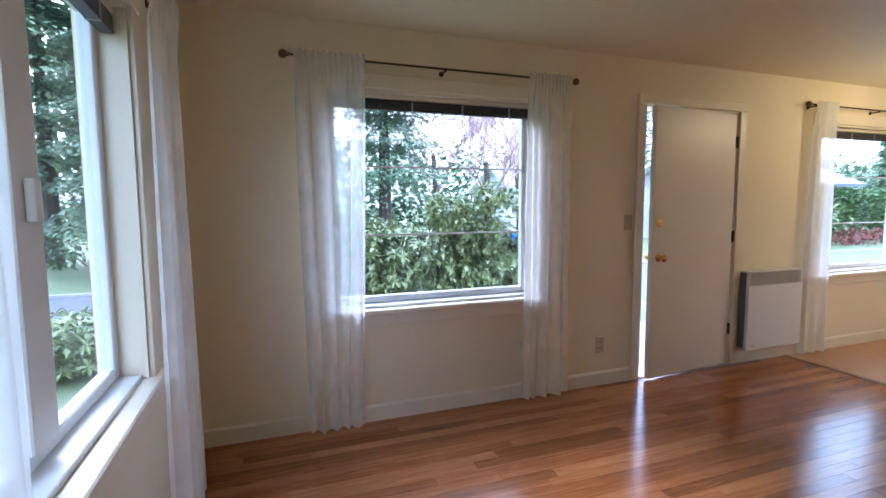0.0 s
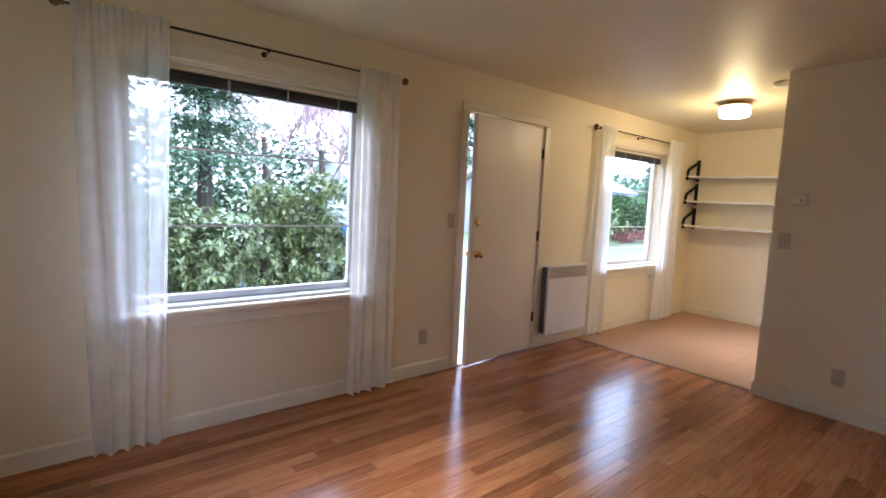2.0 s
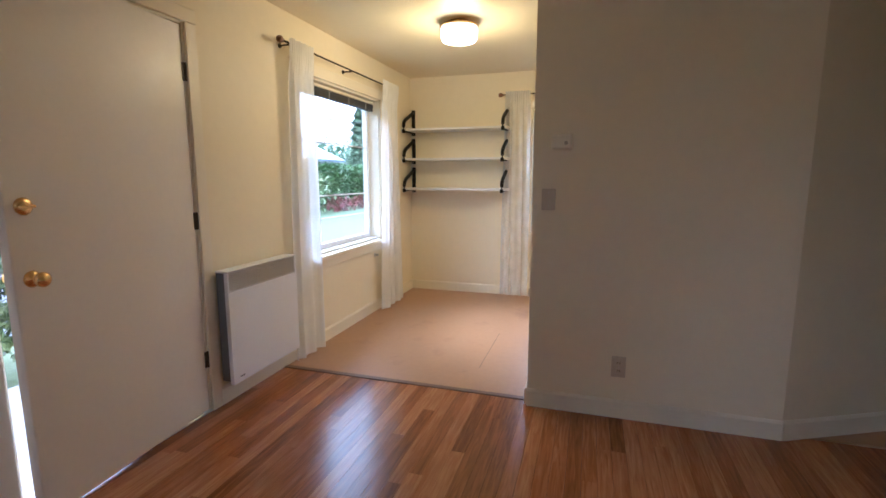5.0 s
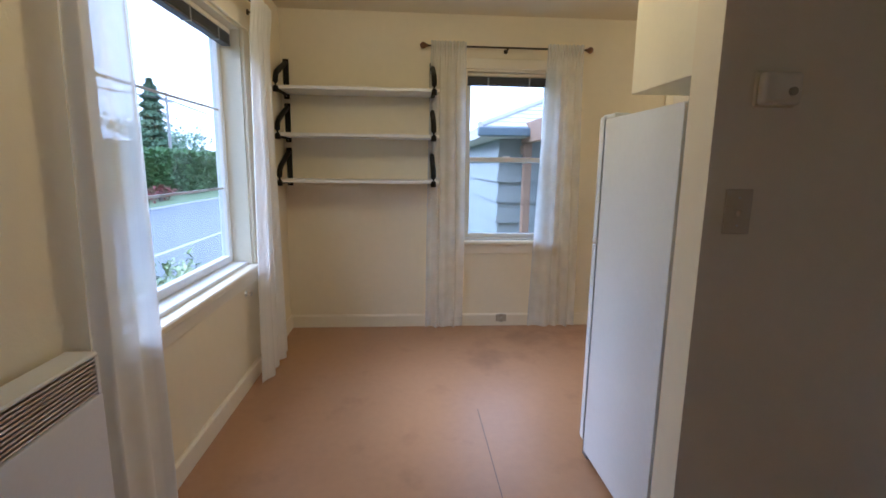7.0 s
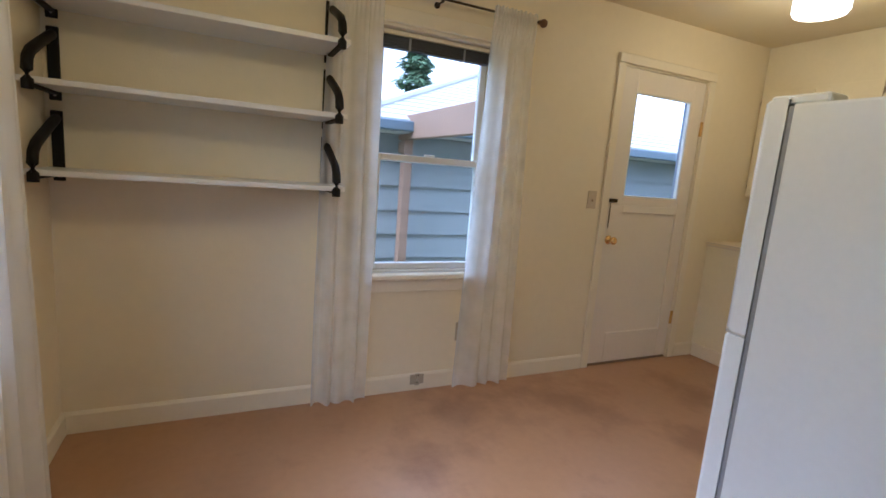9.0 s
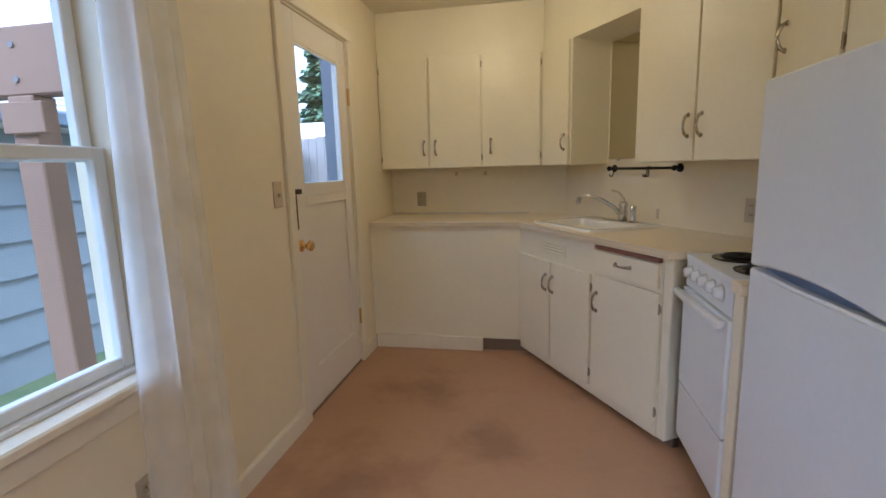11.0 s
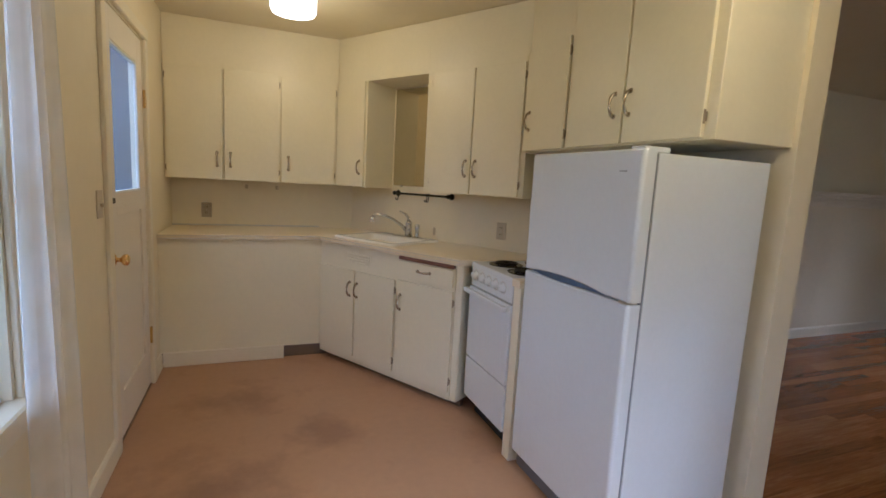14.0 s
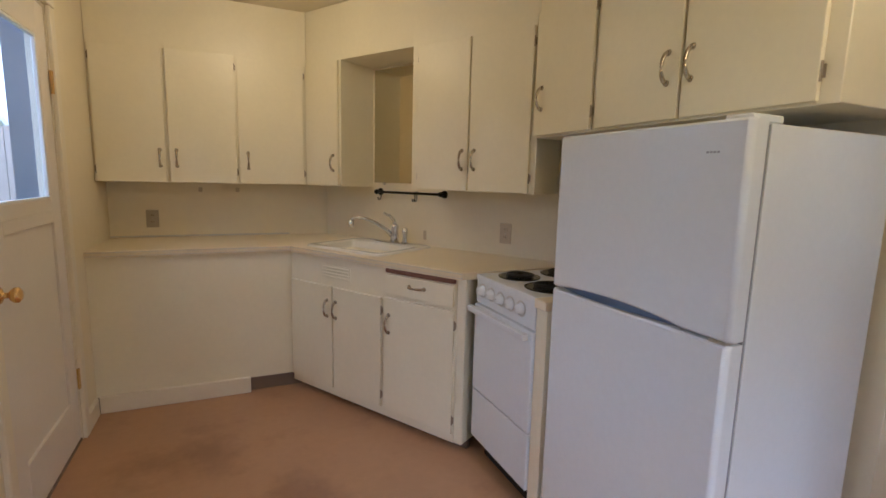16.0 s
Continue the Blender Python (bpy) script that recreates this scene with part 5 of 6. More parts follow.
structure("foundation", box((WEST - THICK, -5.3, GZ - 0.3), (EAST + THICK, THICK, -0.101)), M_CONC, "concrete foundation wall", "foundation")


def leaf_mesh(name, points, rnd, size, material, droop=0.0, aspect=2.4, spread=1.0):
    """Many single leaves: pointed, folded along the middle, turned at random."""
    vs, fs = [], []
    for p, out in points:
        d = Vector((out[0] + rnd.uniform(-spread, spread), out[1] + rnd.uniform(-spread, spread), out[2] + rnd.uniform(-spread, spread) - droop))
        if d.length < 1e-3:
            continue
        d.normalize()
        s = d.cross(Vector((rnd.uniform(-0.4, 0.4), rnd.uniform(-0.4, 0.4), 1)))
        if s.length < 1e-3:
            continue
        s.normalize()
        n = s.cross(d)
        L = size * rnd.uniform(0.6, 1.25)
        w = L / aspect / 2 * 1.2
        p = Vector(p)
        k = len(vs)
        vs += [p, p + d * L * 0.45 + s * w + n * w * 0.3, p + d * L - n * L * 0.08, p + d * L * 0.45 - s * w + n * w * 0.3]
        fs += [(k, k + 1, k + 2), (k, k + 2, k + 3)]
    me = bpy.data.meshes.new(name)
    me.from_pydata(vs, [], fs)
    me.materials.append(material)
    return new(name, me)


def rosettes(points, rnd, n=6):
    """Whorls of leaves at the twig ends: each point gives several, fanning about its outward way."""
    out = []
    for p, d in points:
        d = (Vector(d) + Vector((rnd.uniform(-0.5, 0.5), rnd.uniform(-0.5, 0.5), rnd.uniform(-0.1, 0.7)))).normalized()
        u = d.orthogonal().normalized()
        w = d.cross(u)
        q0 = rnd.uniform(0, 6.28)
        for k in range(n):
            q = q0 + 6.283 * k / n + rnd.uniform(-0.2, 0.2)
            e = u * math.cos(q) + w * math.sin(q) + d * rnd.uniform(0.05, 0.5)
            out.append((p, e))
    return out


def lumpy(rnd, c, r, n, shell=0.45):
    """Points through the outer part of an uneven ellipsoid, with their outward ways."""
    out = []
    while len(out) < n:
        d = Vector((rnd.gauss(0, 1), rnd.gauss(0, 1), rnd.gauss(0, 1))).normalized()
        f = rnd.uniform(shell, 1.0) * (0.82 + 0.36 * noise.noise(Vector((d.x * 2.3 + c[0], d.y * 2.3 + c[1], d.z * 2.3 + c[2]))))
        p = Vector((c[0] + d.x * r[0] * f, c[1] + d.y * r[1] * f, c[2] + d.z * r[2] * f))
        if p.z > GZ + 0.03:
            out.append((p, d))
    return out


def shrub(name, lumps, leaf, material, seed, label, category="shrub", per=900, aspect=2.0, stems=6, whorl=0):
    rnd = random.Random(seed)
    o = thing(name, label, category)
    pts = []
    for c, r in lumps:
        pts += lumpy(rnd, c, r, int(per * (r[0] * r[1] + r[0] * r[2] + r[1] * r[2]) / 1.5))
    if whorl:
        cr = leaf_mesh("crown", rosettes(pts, rnd, whorl), rnd, leaf, material, droop=0.12, aspect=aspect, spread=0.15)
    else:
        cr = leaf_mesh("crown", pts, rnd, leaf, material, droop=0.25, aspect=aspect, spread=1.5)
    cr.parent = o
    c0 = lumps[0][0]
    bm = bmesh.new()
    for k in range(stems):
        c, r = lumps[k % len(lumps)]
        b0 = (c0[0] + rnd.uniform(-0.3, 0.3) + (c[0] - c0[0]) * 0.7, c0[1] + rnd.uniform(-0.2, 0.2), GZ - 0.02)
        add_cyl(bm, b0, (c[0] + rnd.uniform(-0.3, 0.3) * r[0], c[1] + rnd.uniform(-0.3, 0.3) * r[1], c[2] + r[2] * rnd.uniform(0.2, 0.7)), 0.03, 0.008, 7)
    part("stems", bm, M_BARK, o)
    return o


def conifer(x, y, h, r, seed, n=9000, low=0.12, fine=1.0, label="tall dark green conifer"):
    rnd = random.Random(seed)
    o = thing("conifer_tree", label, "tree", "conifers")
    part("trunk", cyl((x, y, GZ - 0.1), (x, y, GZ + h * 0.97), h * 0.018 + 0.06, 0.02, 9), M_BARK, o)
    vs, fs = [], []
    for k in range(n):
        t = rnd.random() ** 0.8
        z = GZ + h * (low + (1 - low) * t)
        rad = r * (1 - t) ** 0.85 * rnd.uniform(0.35, 1.05) + 0.1
        tier = 0.75 + 0.25 * math.sin(t * 60 + seed)
        q = rnd.uniform(0, 2 * math.pi)
        rad *= tier * (0.8 + 0.4 * noise.noise(Vector((math.cos(q) * 1.5, math.sin(q) * 1.5, z * 0.6 + seed))))
        c, s = math.cos(q), math.sin(q)
        p = Vector((x + c * rad, y + s * rad, z - 0.25 * rad))
        L = (0.22 + 0.24 * rnd.random()) * (0.5 + 0.16 * r) * fine
        d = Vector((c, s, rnd.uniform(-0.75, 0.05))).normalized()
        sd = Vector((-s + rnd.uniform(-0.4, 0.4), c + rnd.uniform(-0.4, 0.4), rnd.uniform(-0.35, 0.35))).normalized()
        i = len(vs)
        vs += [p - d * L * 0.4, p + sd * L * 0.28, p + d * L * 0.7, p - sd * L * 0.28]
        fs.append((i, i + 1, i + 2, i + 3))
    me = bpy.data.meshes.new("crown")
    me.from_pydata(vs, [], fs)
    me.materials.append(M_CONIFER)
    cr = new("crown", me)
    cr.parent = o
    return o


def bare_tree(x, y, h, seed):
    rnd = random.Random(seed)
    o = thing("bare_tree", "leafless tree with fine pinkish grey twigs", "tree", "bare trees")
    part("trunk", tube([(x, y, GZ - 0.1), (x + 0.1, y, GZ + h * 0.2), (x, y + 0.1, GZ + h * 0.42)], [0.16, 0.13, 0.09], 9), M_BARK, o)
    vs, fs = [], []

    def grow(p, d, L, r, depth):
        q = p + d * L
        u = d.cross(Vector((0.3, 0.5, 0.8))).normalized()
        w = d.cross(u)
        i = len(vs)
        for c, rr in ((p, r), (q, r * 0.6)):
            vs.extend((c + u * rr, c - u * rr * 0.5 + w * rr * 0.87, c - u * rr * 0.5 - w * rr * 0.87))
        fs.extend(((i, i + 1, i + 4, i + 3), (i + 1, i + 2, i + 5, i + 4), (i + 2, i, i + 3, i + 5)))
        if depth >= 5:
            return
        for _ in range(4):
            e = (d + Vector((rnd.uniform(-0.8, 0.8), rnd.uniform(-0.8, 0.8), rnd.uniform(-0.25, 0.55)))).normalized()
            grow(p + d * L * rnd.uniform(0.4, 1.0), e, L * rnd.uniform(0.55, 0.8), r * 0.55, depth + 1)
    for k in range(5):
        a_ = 2 * math.pi * k / 5
        grow(Vector((x, y, GZ + h * rnd.uniform(0.2, 0.4))), Vector((math.cos(a_) * 0.8, math.sin(a_) * 0.8, 0.9)).normalized(), h * 0.26, 0.05, 1)
    me = bpy.data.meshes.new("branches")
    me.from_pydata(vs, [], fs)
    me.materials.append(M_TWIG)
    br = new("branches", me)
    br.parent = o
    return o


# the rhododendron before the living room window
shrub("rhododendron", [((-1.2, 2.5, 0.45), (1.3, 0.9, 0.95)), ((0.05, 2.6, 0.5), (1.2, 0.85, 0.98)), ((-2.5, 2.7, 0.45), (0.9, 0.8, 0.75)), ((0.75, 2.45, 0.75), (0.55, 0.5, 0.72)),
                       ((-0.4, 2.4, 0.98), (0.6, 0.45, 0.52)), ((1.35, 2.6, 0.4), (0.8, 0.6, 0.7)), ((0.35, 2.1, 1.36), (0.46, 0.3, 0.28)), ((0.75, 2.3, 1.52), (0.3, 0.25, 0.22)), ((-0.75, 2.2, 1.28), (0.42, 0.3, 0.26)), ((-0.2, 2.2, 1.42), (0.3, 0.25, 0.2)), ((-1.9, 2.2, 1.12), (0.36, 0.3, 0.22)),
                       ((-3.5, 2.6, 0.0), (0.9, 0.8, 0.5)), ((-4.6, 2.9, -0.05), (0.9, 0.8, 0.45)), ((0.95, 2.2, 1.1), (0.4, 0.3, 0.3)), ((-1.7, 2.3, 0.8), (0.7, 0.5, 0.6))],
      0.092, M_RHODO, 11, "big glossy-leaved rhododendron before the front window", per=480, stems=16, aspect=2.5, whorl=7)
rb = thing("ribbon", "small bright blue ribbon tied in the shrub", "ribbon")
part("loop", box((-0.20, 1.72, 0.99), (-0.14, 1.735, 1.025), 0.004), M_BLUE, rb)
part("tail", box((-0.185, 1.725, 0.95), (-0.165, 1.733, 0.992), 0.002, pose(0, 0, 0, 0, 0, 0)), M_BLUE, rb)
shrub("low_shrub", [((4.5, 1.2, 0.05), (0.7, 0.5, 0.45)), ((5.3, 1.5, 0.0), (0.6, 0.45, 0.38)), ((3.7, 1.2, 0.0), (0.5, 0.4, 0.4))], 0.08, M_RHODO, 12, "low glossy shrub under the dining window", per=800)
shrub("red_shrub", [((19.5, 9.6, 0.0), (1.6, 0.6, 0.42)), ((22, 9.8, 0.0), (1.4, 0.5, 0.36))], 0.16, M_RED, 13, "low red heather beside the far lawn", per=240)
shrub("round_shrub", [((17.2, 9.7, 0.7), (1.3, 1.1, 1.2)), ((15.2, 10.0, 0.5), (1.1, 0.9, 0.95)), ((13.2, 10.2, 0.3), (1.2, 0.9, 0.8))], 0.2, M_RHODO, 14, "rounded light green shrubs before the far house", per=170)


def hedge():
    rnd = random.Random(21)
    o = thing("hedge", "clipped green hedge along the far garden", "hedge")
    pts = []
    x0, x1, y0, y1, z1 = 19.5, 44.0, 10.8, 12.0, 1.75
    for _ in range(9000):
        f = rnd.random()
        if f < 0.6:
            p, d = Vector((rnd.uniform(x0, x1), y0 + rnd.uniform(-0.06, 0.25), rnd.uniform(GZ, z1))), Vector((0, -1, 0.2))
        elif f < 0.85:
            p, d = Vector((rnd.uniform(x0, x1), rnd.uniform(y0, y1), z1 + rnd.uniform(-0.2, 0.06))), Vector((0, 0, 1))
        else:
            p, d = Vector((x0 + rnd.uniform(-0.06, 0.25), rnd.uniform(y0, y1), rnd.uniform(GZ, z1))), Vector((-1, 0, 0.2))
        pts.append((p, d))
    c = leaf_mesh("leaves", pts, rnd, 0.26, M_HEDGE, aspect=1.7, spread=0.8)
    c.parent = o
    part("core", box((x0 + 0.2, y0 + 0.2, GZ - 0.02), (x1, y1 - 0.2, z1 - 0.2)), M_HEDGE, o)


hedge()
# unseen western conifers (seeds 22 to 24) added to cut daylight through window_4
for x, y, h, r, s in ((0.9, 12.6, 11, 3.0, 1), (-1.6, 16, 12, 2.6, 2), (9.6, 17.5, 8, 2.2, 3), (-4.5, 15, 12, 3.2, 4), (13, 22, 14, 3.4, 5), (18, 21, 13, 3.6, 6),
                      (23, 22, 13, 3.6, 7), (27.5, 24, 12, 3.4, 8), (33, 26, 10, 3.4, 9), (46, 22, 9, 3.2, 10), (-3.9, 10.8, 10, 2.4, 20), (-6.4, 11.5, 9, 2.4, 21), (-9, 15, 12, 3.4, 11), (-7, 19, 13, 3.2, 17), (-12, 7, 11, 3.2, 12), (-13, -3, 12, 3.6, 13), (-13, -9, 12, 3.6, 14), (-10.5, 2.6, 11, 3.0, 22), (-9.6, -6.2, 11, 3.0, 23), (-16, 0.6, 13, 3.8, 24),
                      (24, -9, 9, 2.6, 15), (9.4, -15.5, 6.5, 2.4, 16), (12.5, -16, 8, 2.8, 19)):
    near = 0 < y < 13 and x > -8
    conifer(x, y, h, r, s, n=64000 if near else 12000, low=0.2 if y > 12 else 0.1, fine=0.32 if near else 0.8)
for x, y, h, s in ((4.4, 12.2, 7.5, 31), (6.3, 13.5, 8, 32), (3.6, 15.5, 9, 33), (8.0, 15.0, 8, 34)):
    bare_tree(x, y, h, s)
rnd_ = random.Random(77)
fw = leaf_mesh("far_woods", [((rnd_.uniform(-70, 90), 34 + rnd_.uniform(0, 8), GZ + 8.5 * rnd_.random() ** 1.3 * (0.75 + 0.4 * noise.noise(Vector((k * 0.37, 1, 2))))), (0, -1, 0.3)) for k in range(45000)], rnd_, 0.6, M_CONIFER, aspect=1.6)
tagged(fw, "dark band of distant evergreen woods", "woods", "", "stuff")


def pole(x, y, h):
    o = thing("utility_pole", "tall weathered utility pole with a crossarm", "utility pole", "utility poles")
    part("post", cyl((x, y, GZ - 0.1), (x, y, h), 0.13, 0.09, 10), M_FENCE, o)
    part("crossarm", box((x - 0.9, y - 0.06, h - 0.7), (x + 0.9, y + 0.06, h - 0.58)), M_FENCE, o)
    for k in (-0.8, -0.3, 0.3, 0.8):
        part("insulator", cyl((x + k, y, h - 0.58), (x + k, y, h - 0.46), 0.03, n=8), M_GREY, o)


pole(40.0, 17.8, 6.6)
pole(82.0, 17.8, 6.6)
for dx in (-0.8, -0.3, 0.3, 0.8):
    for x_a, x_b, sag in ((40.0, 82.0, 0.6), (40.0, -20.0, 0.9)):
        pts = [(x_a + dx + (x_b - x_a) * k / 20, 17.8, 6.12 - 4 * sag * (k / 20) * (1 - k / 20)) for k in range(21)]
        solo("overhead_wire", tube(pts, 0.014, 5), M_DARK, "thin black overhead wire between poles", "wire", "overhead wires")


def house(x0, x1, y0, y1, eave, ridge, wallm, roofm, label, win, over=0.5):
    """A one-storey house with a gable roof along x, a window or two and a door towards the street."""
    o = thing("house", label, "house", "houses over the street")
    part("wall", box((x0, y0, GZ - 0.1), (x1, y1, eave)), wallm, o)
    ym = (y0 + y1) / 2
    bm = bmesh.new()
    a_ = [(x0 - over, y0 - over, eave - 0.05), (x0 - over, ym, ridge), (x0 - over, y1 + over, eave - 0.05)]
    lo = [bm.verts.new(p) for p in a_] + [bm.verts.new((p[0], p[1], p[2] + 0.16)) for p in a_]
    hi = [bm.verts.new((x1 + over, v.co.y, v.co.z)) for v in lo]
    for p_, q_ in ((0, 1), (1, 2), (2, 5), (5, 4), (4, 3), (3, 0)):
        bm.faces.new((lo[p_], lo[q_], hi[q_], hi[p_]))
    for s_ in (lo, hi):
        bm.faces.new((s_[0], s_[1], s_[4], s_[3]))
        bm.faces.new((s_[1], s_[2], s_[5], s_[4]))
    bmesh.ops.recalc_face_normals(bm, faces=bm.faces)
    part("roof", bm, roofm, o)
    for x_ in (x0, x1 - 0.12):
        part("gable", gable(x_, y0, y1, ym, eave, ridge), wallm, o)
    for k, wx in enumerate(win):
        w_ = part("window", box((wx - 0.62, y0 - 0.05, 0.75), (wx + 0.62, y0 + 0.02, 1.85), 0.01), M_VINYL, o)
        part("pane", box((wx - 0.55, y0 - 0.058, 0.82), (wx - 0.02, y0 - 0.051, 1.78)), M_PANE, w_)
        part("pane", box((wx + 0.02, y0 - 0.058, 0.82), (wx + 0.55, y0 - 0.051, 1.78)), M_PANE, w_)
    part("door", box((x0 + 0.6, y0 - 0.03, GZ + 0.1), (x0 + 1.5, y0 + 0.02, 1.75), 0.01), M_HOUSEB, o)
    part("gutter", box((x0 - over, y0 - over - 0.1, eave - 0.02), (x1 + over, y0 - over - 0.005, eave + 0.1), 0.01), M_GUTTER, o)


def gable(x_, y0, y1, ym, eave, ridge):
    bm = bmesh.new()
    a_ = [bm.verts.new(p) for p in ((x_, y0, eave), (x_, y1, eave), (x_, ym, ridge - 0.02))]
    b_ = [bm.verts.new((v.co.x + 0.12, v.co.y, v.co.z)) for v in a_]
    bm.faces.new(a_)
    bm.faces.new(b_)
    for k in range(3):
        bm.faces.new((a_[k], a_[(k + 1) % 3], b_[(k + 1) % 3], b_[k]))
    bmesh.ops.recalc_face_normals(bm, faces=bm.faces)
    return bm


house(15.0, 22.0, 11.5, 17.5, 2.1, 3.6, M_HOUSE, M_WHITEROOF, "pale grey bungalow with a bright roof over the street", (18.0, 20.5))
house(10.5, 16.5, 21.0, 27.0, 2.2, 3.6, M_HOUSE, M_WHITEROOF, "pale bungalow with a bright roof over the street", (12.5, 14.6))


house(7.6, 11.2, -14.0, -11.2, 1.6, 2.35, M_HOUSE, M_WHITEROOF, "small pale garage behind the back fence", (9.8,), 0.3)


# ---------------------------------------------------------------- neighbour's shed beside the kitchen
def neighbour():
    o = thing("neighbour_shed", "low blue-grey shed with lap siding and pale roof", "shed")
    x0, x1, y0, y1, eave = 6.95, 12.05, -7.9, -2.17, 1.72
    part("wall", box((x0 + 0.03, y0, GZ - 0.1), (x1, y1 - 0.03, eave)), M_SIDING, o)
    e = 0.285
    k = 0
    z = GZ
    while z < eave - 0.02:
        top = min(z + e + 0.03, eave)
        bm = bmesh.new()
        v = [bm.verts.new(p) for p in ((x0 + 0.03, y0, z), (x0 - 0.022, y0, z), (x0 + 0.026, y0, top), (x0 + 0.03, y0, top))]
        w = [bm.verts.new((p.co.x, y1, p.co.z)) for p in v]
        for i in range(4):
            bm.faces.new((v[i], v[(i + 1) % 4], w[(i + 1) % 4], w[i]))
        bm.faces.new(v)
        bm.faces.new(w)
        bmesh.ops.recalc_face_normals(bm, faces=bm.faces)
        part("siding_board", bm, M_SIDING, o)
        bm = bmesh.new()
        v = [bm.verts.new(p) for p in ((x0, y1 - 0.03, z), (x0, y1 + 0.026, z), (x0, y1 - 0.026, top), (x0, y1 - 0.03, top))]
        w = [bm.verts.new((x1, p.co.y, p.co.z)) for p in v]
        for i in range(4):
            bm.faces.new((v[i], v[(i + 1) % 4], w[(i + 1) % 4], w[i]))
        bm.faces.new(v)
        bm.faces.new(w)
        bmesh.ops.recalc_face_normals(bm, faces=bm.faces)
        part("siding_board", bm, M_SIDING, o)
        z += e
    # hip roof with laid courses
    ex, ey, ez, half, rise = x0 - 0.35, y1 + 0.32, eave + 0.06, 2.9, 0.42
    fx, fy = ex + 2 * half, y0 - 0.32
    bm = bmesh.new()
    base = [bm.verts.new(p) for p in ((ex, ey, ez), (fx, ey, ez), (fx, fy, ez), (ex, fy, ez))]
    low = [bm.verts.new((v.co.x, v.co.y, ez - 0.12)) for v in base]
    r0, r1 = bm.verts.new((ex + half, ey - half, ez + rise * half)), bm.verts.new((ex + half, fy + half, ez + rise * half))
    for f_ in ((base[0], base[1], r0), (base[1], base[2], r1, r0), (base[2], base[3], r1), (base[3], base[0], r0, r1)):
        bm.faces.new(f_)
    for k in range(4):
        bm.faces.new((base[k], base[(k + 1) % 4], low[(k + 1) % 4], low[k]))
    bm.faces.new(low)
    bmesh.ops.recalc_face_normals(bm, faces=bm.faces)
    roof = part("roof", bm, M_ROOF, o)
    n = 17
    for k in range(n):
        a_, b_ = half * k / n, half * min(1.0, (k + 1.15) / n)
        for side in ("west", "north"):
            if side == "west":
                q = [(ex + a_, ey - a_, a_), (ex + a_, fy + a_, a_), (ex + b_, fy + b_, b_), (ex + b_, ey - b_, b_)]
            else:
                q = [(ex + a_, ey - a_, a_), (fx - a_, ey - a_, a_), (fx - b_, ey - b_, b_), (ex + b_, ey - b_, b_)]
            bm = bmesh.new()
            lo = [bm.verts.new((x, y, ez + rise * d + 0.003)) for x, y, d in q]
            hi = [bm.verts.new((x, y, ez + rise * d + (0.024 if d == a_ else 0.010))) for x, y, d in q]
            bm.faces.new(lo)
            bm.faces.new(hi)
            for i in range(4):
                bm.faces.new((lo[i], lo[(i + 1) % 4], hi[(i + 1) % 4], hi[i]))
            bmesh.ops.recalc_face_normals(bm, faces=bm.faces)
            part("shingle_course", bm, M_ROOF, roof)
    part("ridge_cap", tube([(ex, ey, ez + 0.03), (ex + half, ey - half, ez + rise * half + 0.03), (ex + half, fy + half, ez + rise * half + 0.03)], 0.05, 8), M_ROOF, roof)
    part("gutter", box((x0 - 0.47, y0, eave - 0.05), (x0 - 0.352, y1 + 0.36, eave + 0.06), 0.012), M_GUTTER, o)
    vent = part("roof_vent", box((8.45, -5.75, 2.1), (8.75, -5.45, 2.66), 0.01), M_GUTTER, o)
    part("cap", box((8.37, -5.83, 2.665), (8.83, -5.37, 2.73), 0.02), M_GUTTER, vent)


neighbour()


def pergola():
    o = thing("porch_frame", "stained cedar posts carrying one beam beside the back door", "pergola")
    y, z0, z1 = -2.52, 1.60, 1.86
    for px_ in (4.92, 6.78):
        part("post", box((px_ - 0.062, y - 0.05, GZ), (px_ + 0.062, y + 0.05, z0 - 0.001), 0.006), M_CEDAR, o)
        part("knee_block", box((px_ - 0.14, y + 0.051, z0 - 0.15), (px_ + 0.06, y + 0.085, z0 - 0.03), 0.004), M_CEDAR, o)
        for dz in (0.06, 0.19):
            part("bolt", cyl((px_, y + 0.045, z0 + dz), (px_, y + 0.053, z0 + dz), 0.012, n=8), M_GREY, o)
    part("beam", box((EAST + THICK + 0.01, y - 0.045, z0), (7.2, y + 0.045, z1), 0.006), M_CEDAR, o)


pergola()


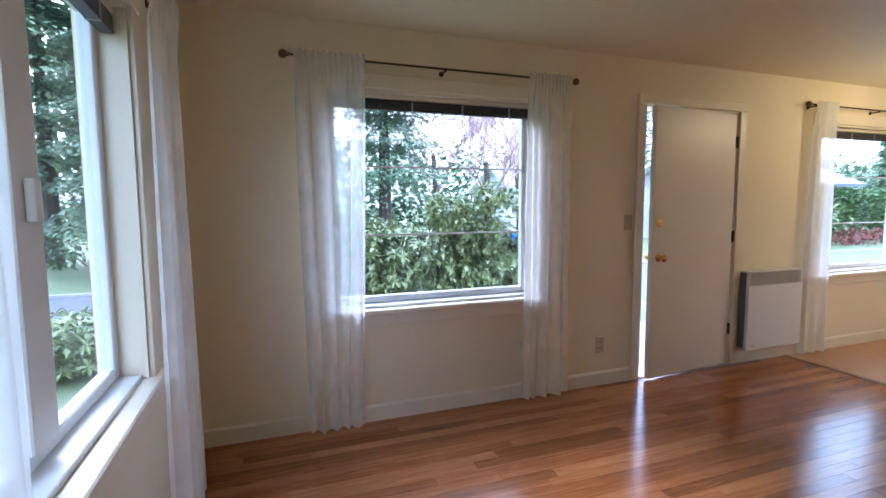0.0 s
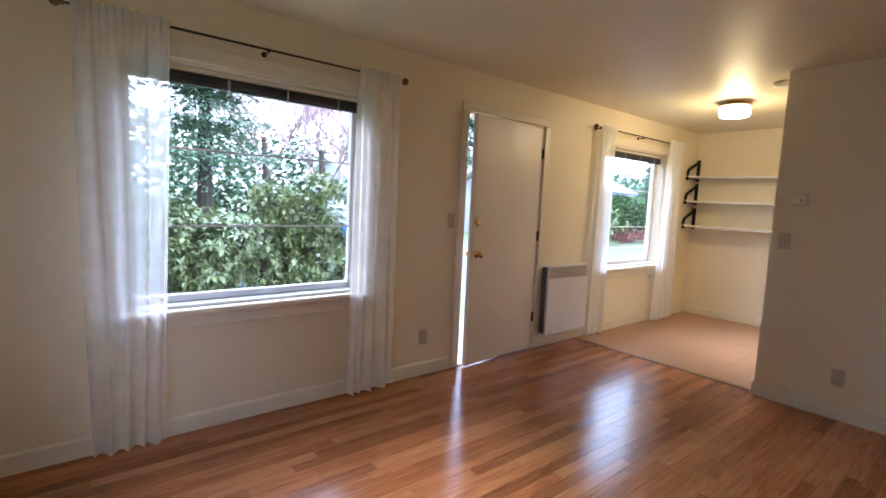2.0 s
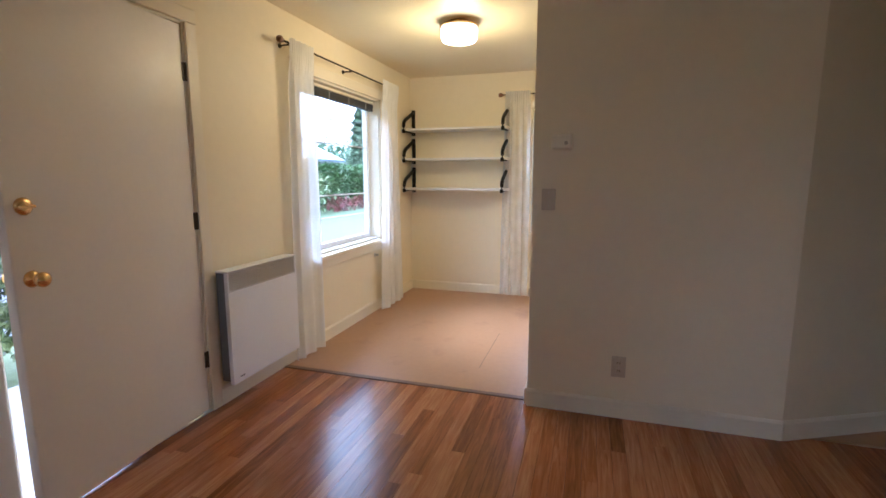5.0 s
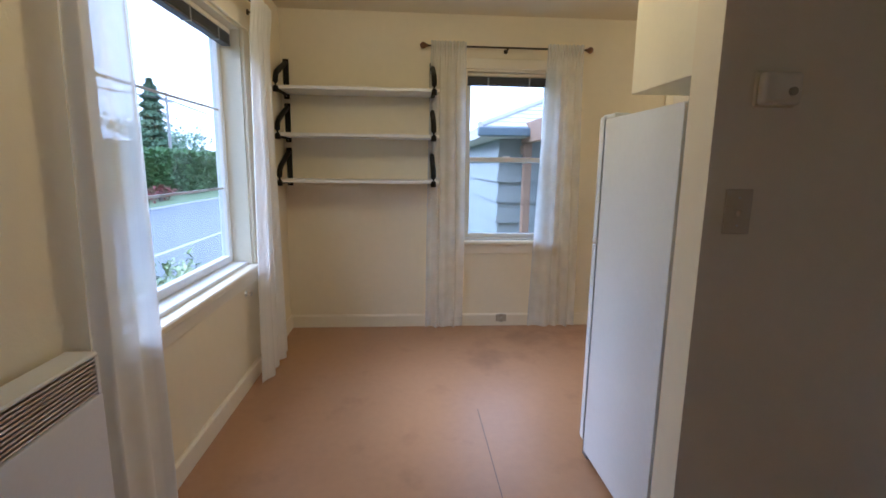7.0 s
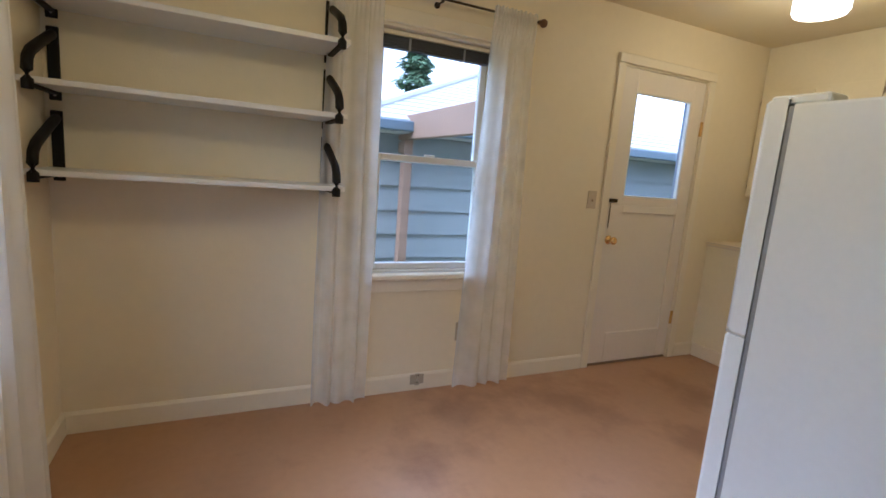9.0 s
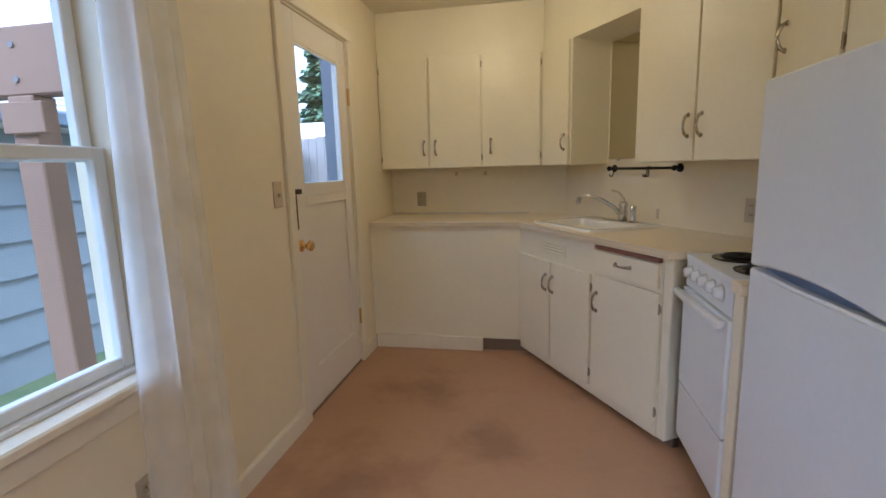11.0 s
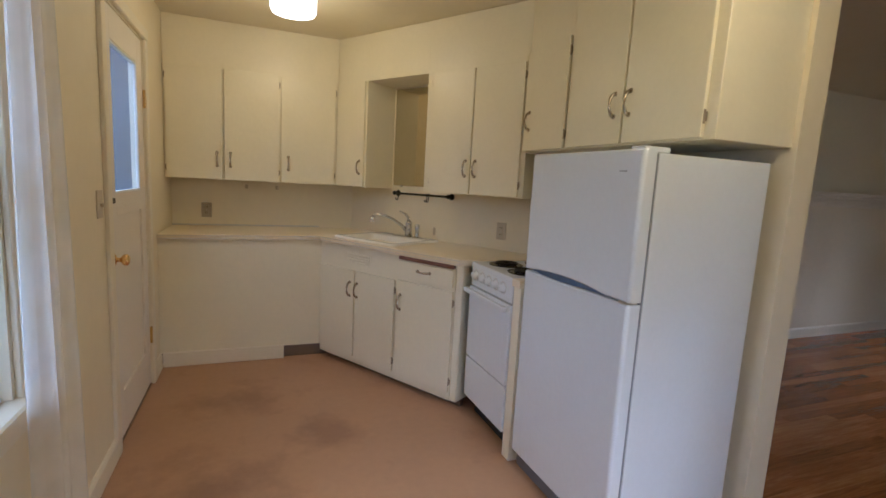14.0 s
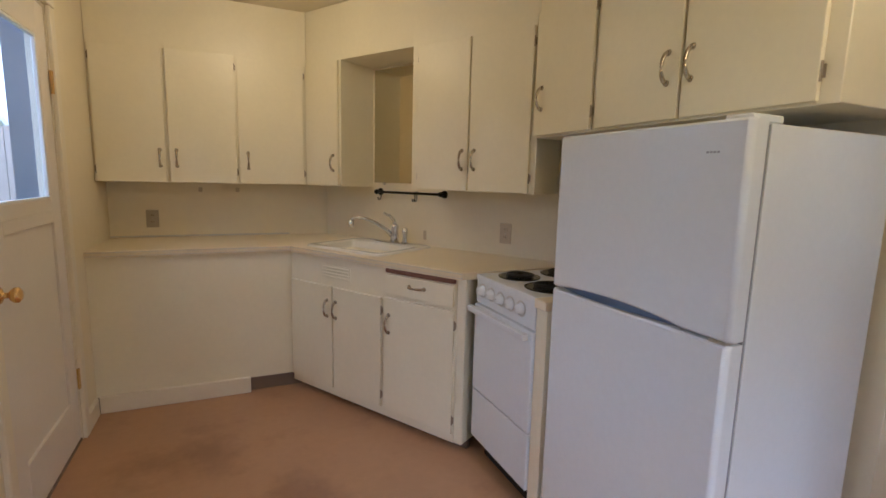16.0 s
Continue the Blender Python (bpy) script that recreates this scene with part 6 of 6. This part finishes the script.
def fence(x0, x1, y, h, label):
    o = thing("board_fence", label, "fence", "board fences")
    x = x0
    rnd = random.Random(int(x0 * 10 + y))
    while x < x1:
        part("board", box((x, y - 0.012, GZ), (x + 0.135, y + 0.012, GZ + h + rnd.uniform(-0.02, 0.02)), 0.003), M_FENCE, o)
        x += 0.142
    for z in (GZ + 0.35, GZ + h - 0.3):
        part("rail", box((x0, y - 0.05, z), (x1, y - 0.013, z + 0.09)), M_FENCE, o)


fence(4.3, 9.0, -8.6, 2.2, "weathered grey board fence behind the back door")
shrub("far_shrub", [((-6.2, 13.4, 0.3), (1.6, 1.0, 1.1)), ((-8.6, 13.0, 0.2), (1.5, 1.0, 1.0)), ((-3.6, 13.8, 0.2), (1.4, 0.9, 0.9))], 0.2, M_HEDGE, 18, "dark shrubs along the far side of the street", per=150)
fence(-14.0, -6.2, -5.4, 1.8, "weathered grey board fence across the side lawn")
shrub("side_shrub", [((-7.8, -0.2, 0.3), (1.3, 1.1, 0.9)), ((-8.3, 1.8, 0.35), (1.2, 1.2, 0.9)), ((-5.4, -0.6, -0.05), (0.7, 0.8, 0.5))], 0.13, M_RHODO, 17, "dark shrubs on the side lawn", per=260)

# ---------------------------------------------------------------- oak strips, last
strip_me = bpy.data.meshes.new("oak_strip")
bm = bmesh.new()
add_box(bm, (0, 0, -0.012), (1, 1, 0.0))
bm.to_mesh(strip_me)
bm.free()
strip_me.materials.append(M_OAK)
rnd = random.Random(5)
SW = 0.0665
y = 0.0
row = 0
while y > -5.1:
    xa = WEST if y > SOUTHL - 0.01 else 0.955
    xe = 1.555
    x = xa - rnd.uniform(0.0, 0.9) if xa == WEST else xa
    while x < xe:
        L = rnd.uniform(0.75, 1.75)
        a0, a1 = max(x, xa), min(x + L, xe)
        if xe - a1 < 0.25:
            a1 = xe
        if a1 - a0 > 0.02:
            o = new("strip", strip_me)
            o.parent = floor
            o.location = (a0 + 0.0005, y - SW + 0.0005, rnd.uniform(-0.0006, 0.0))
            o.scale = (a1 - a0 - 0.001, SW - 0.001, 1)
        x = a1 if a1 == xe else x + L
    y -= SW
    row += 1
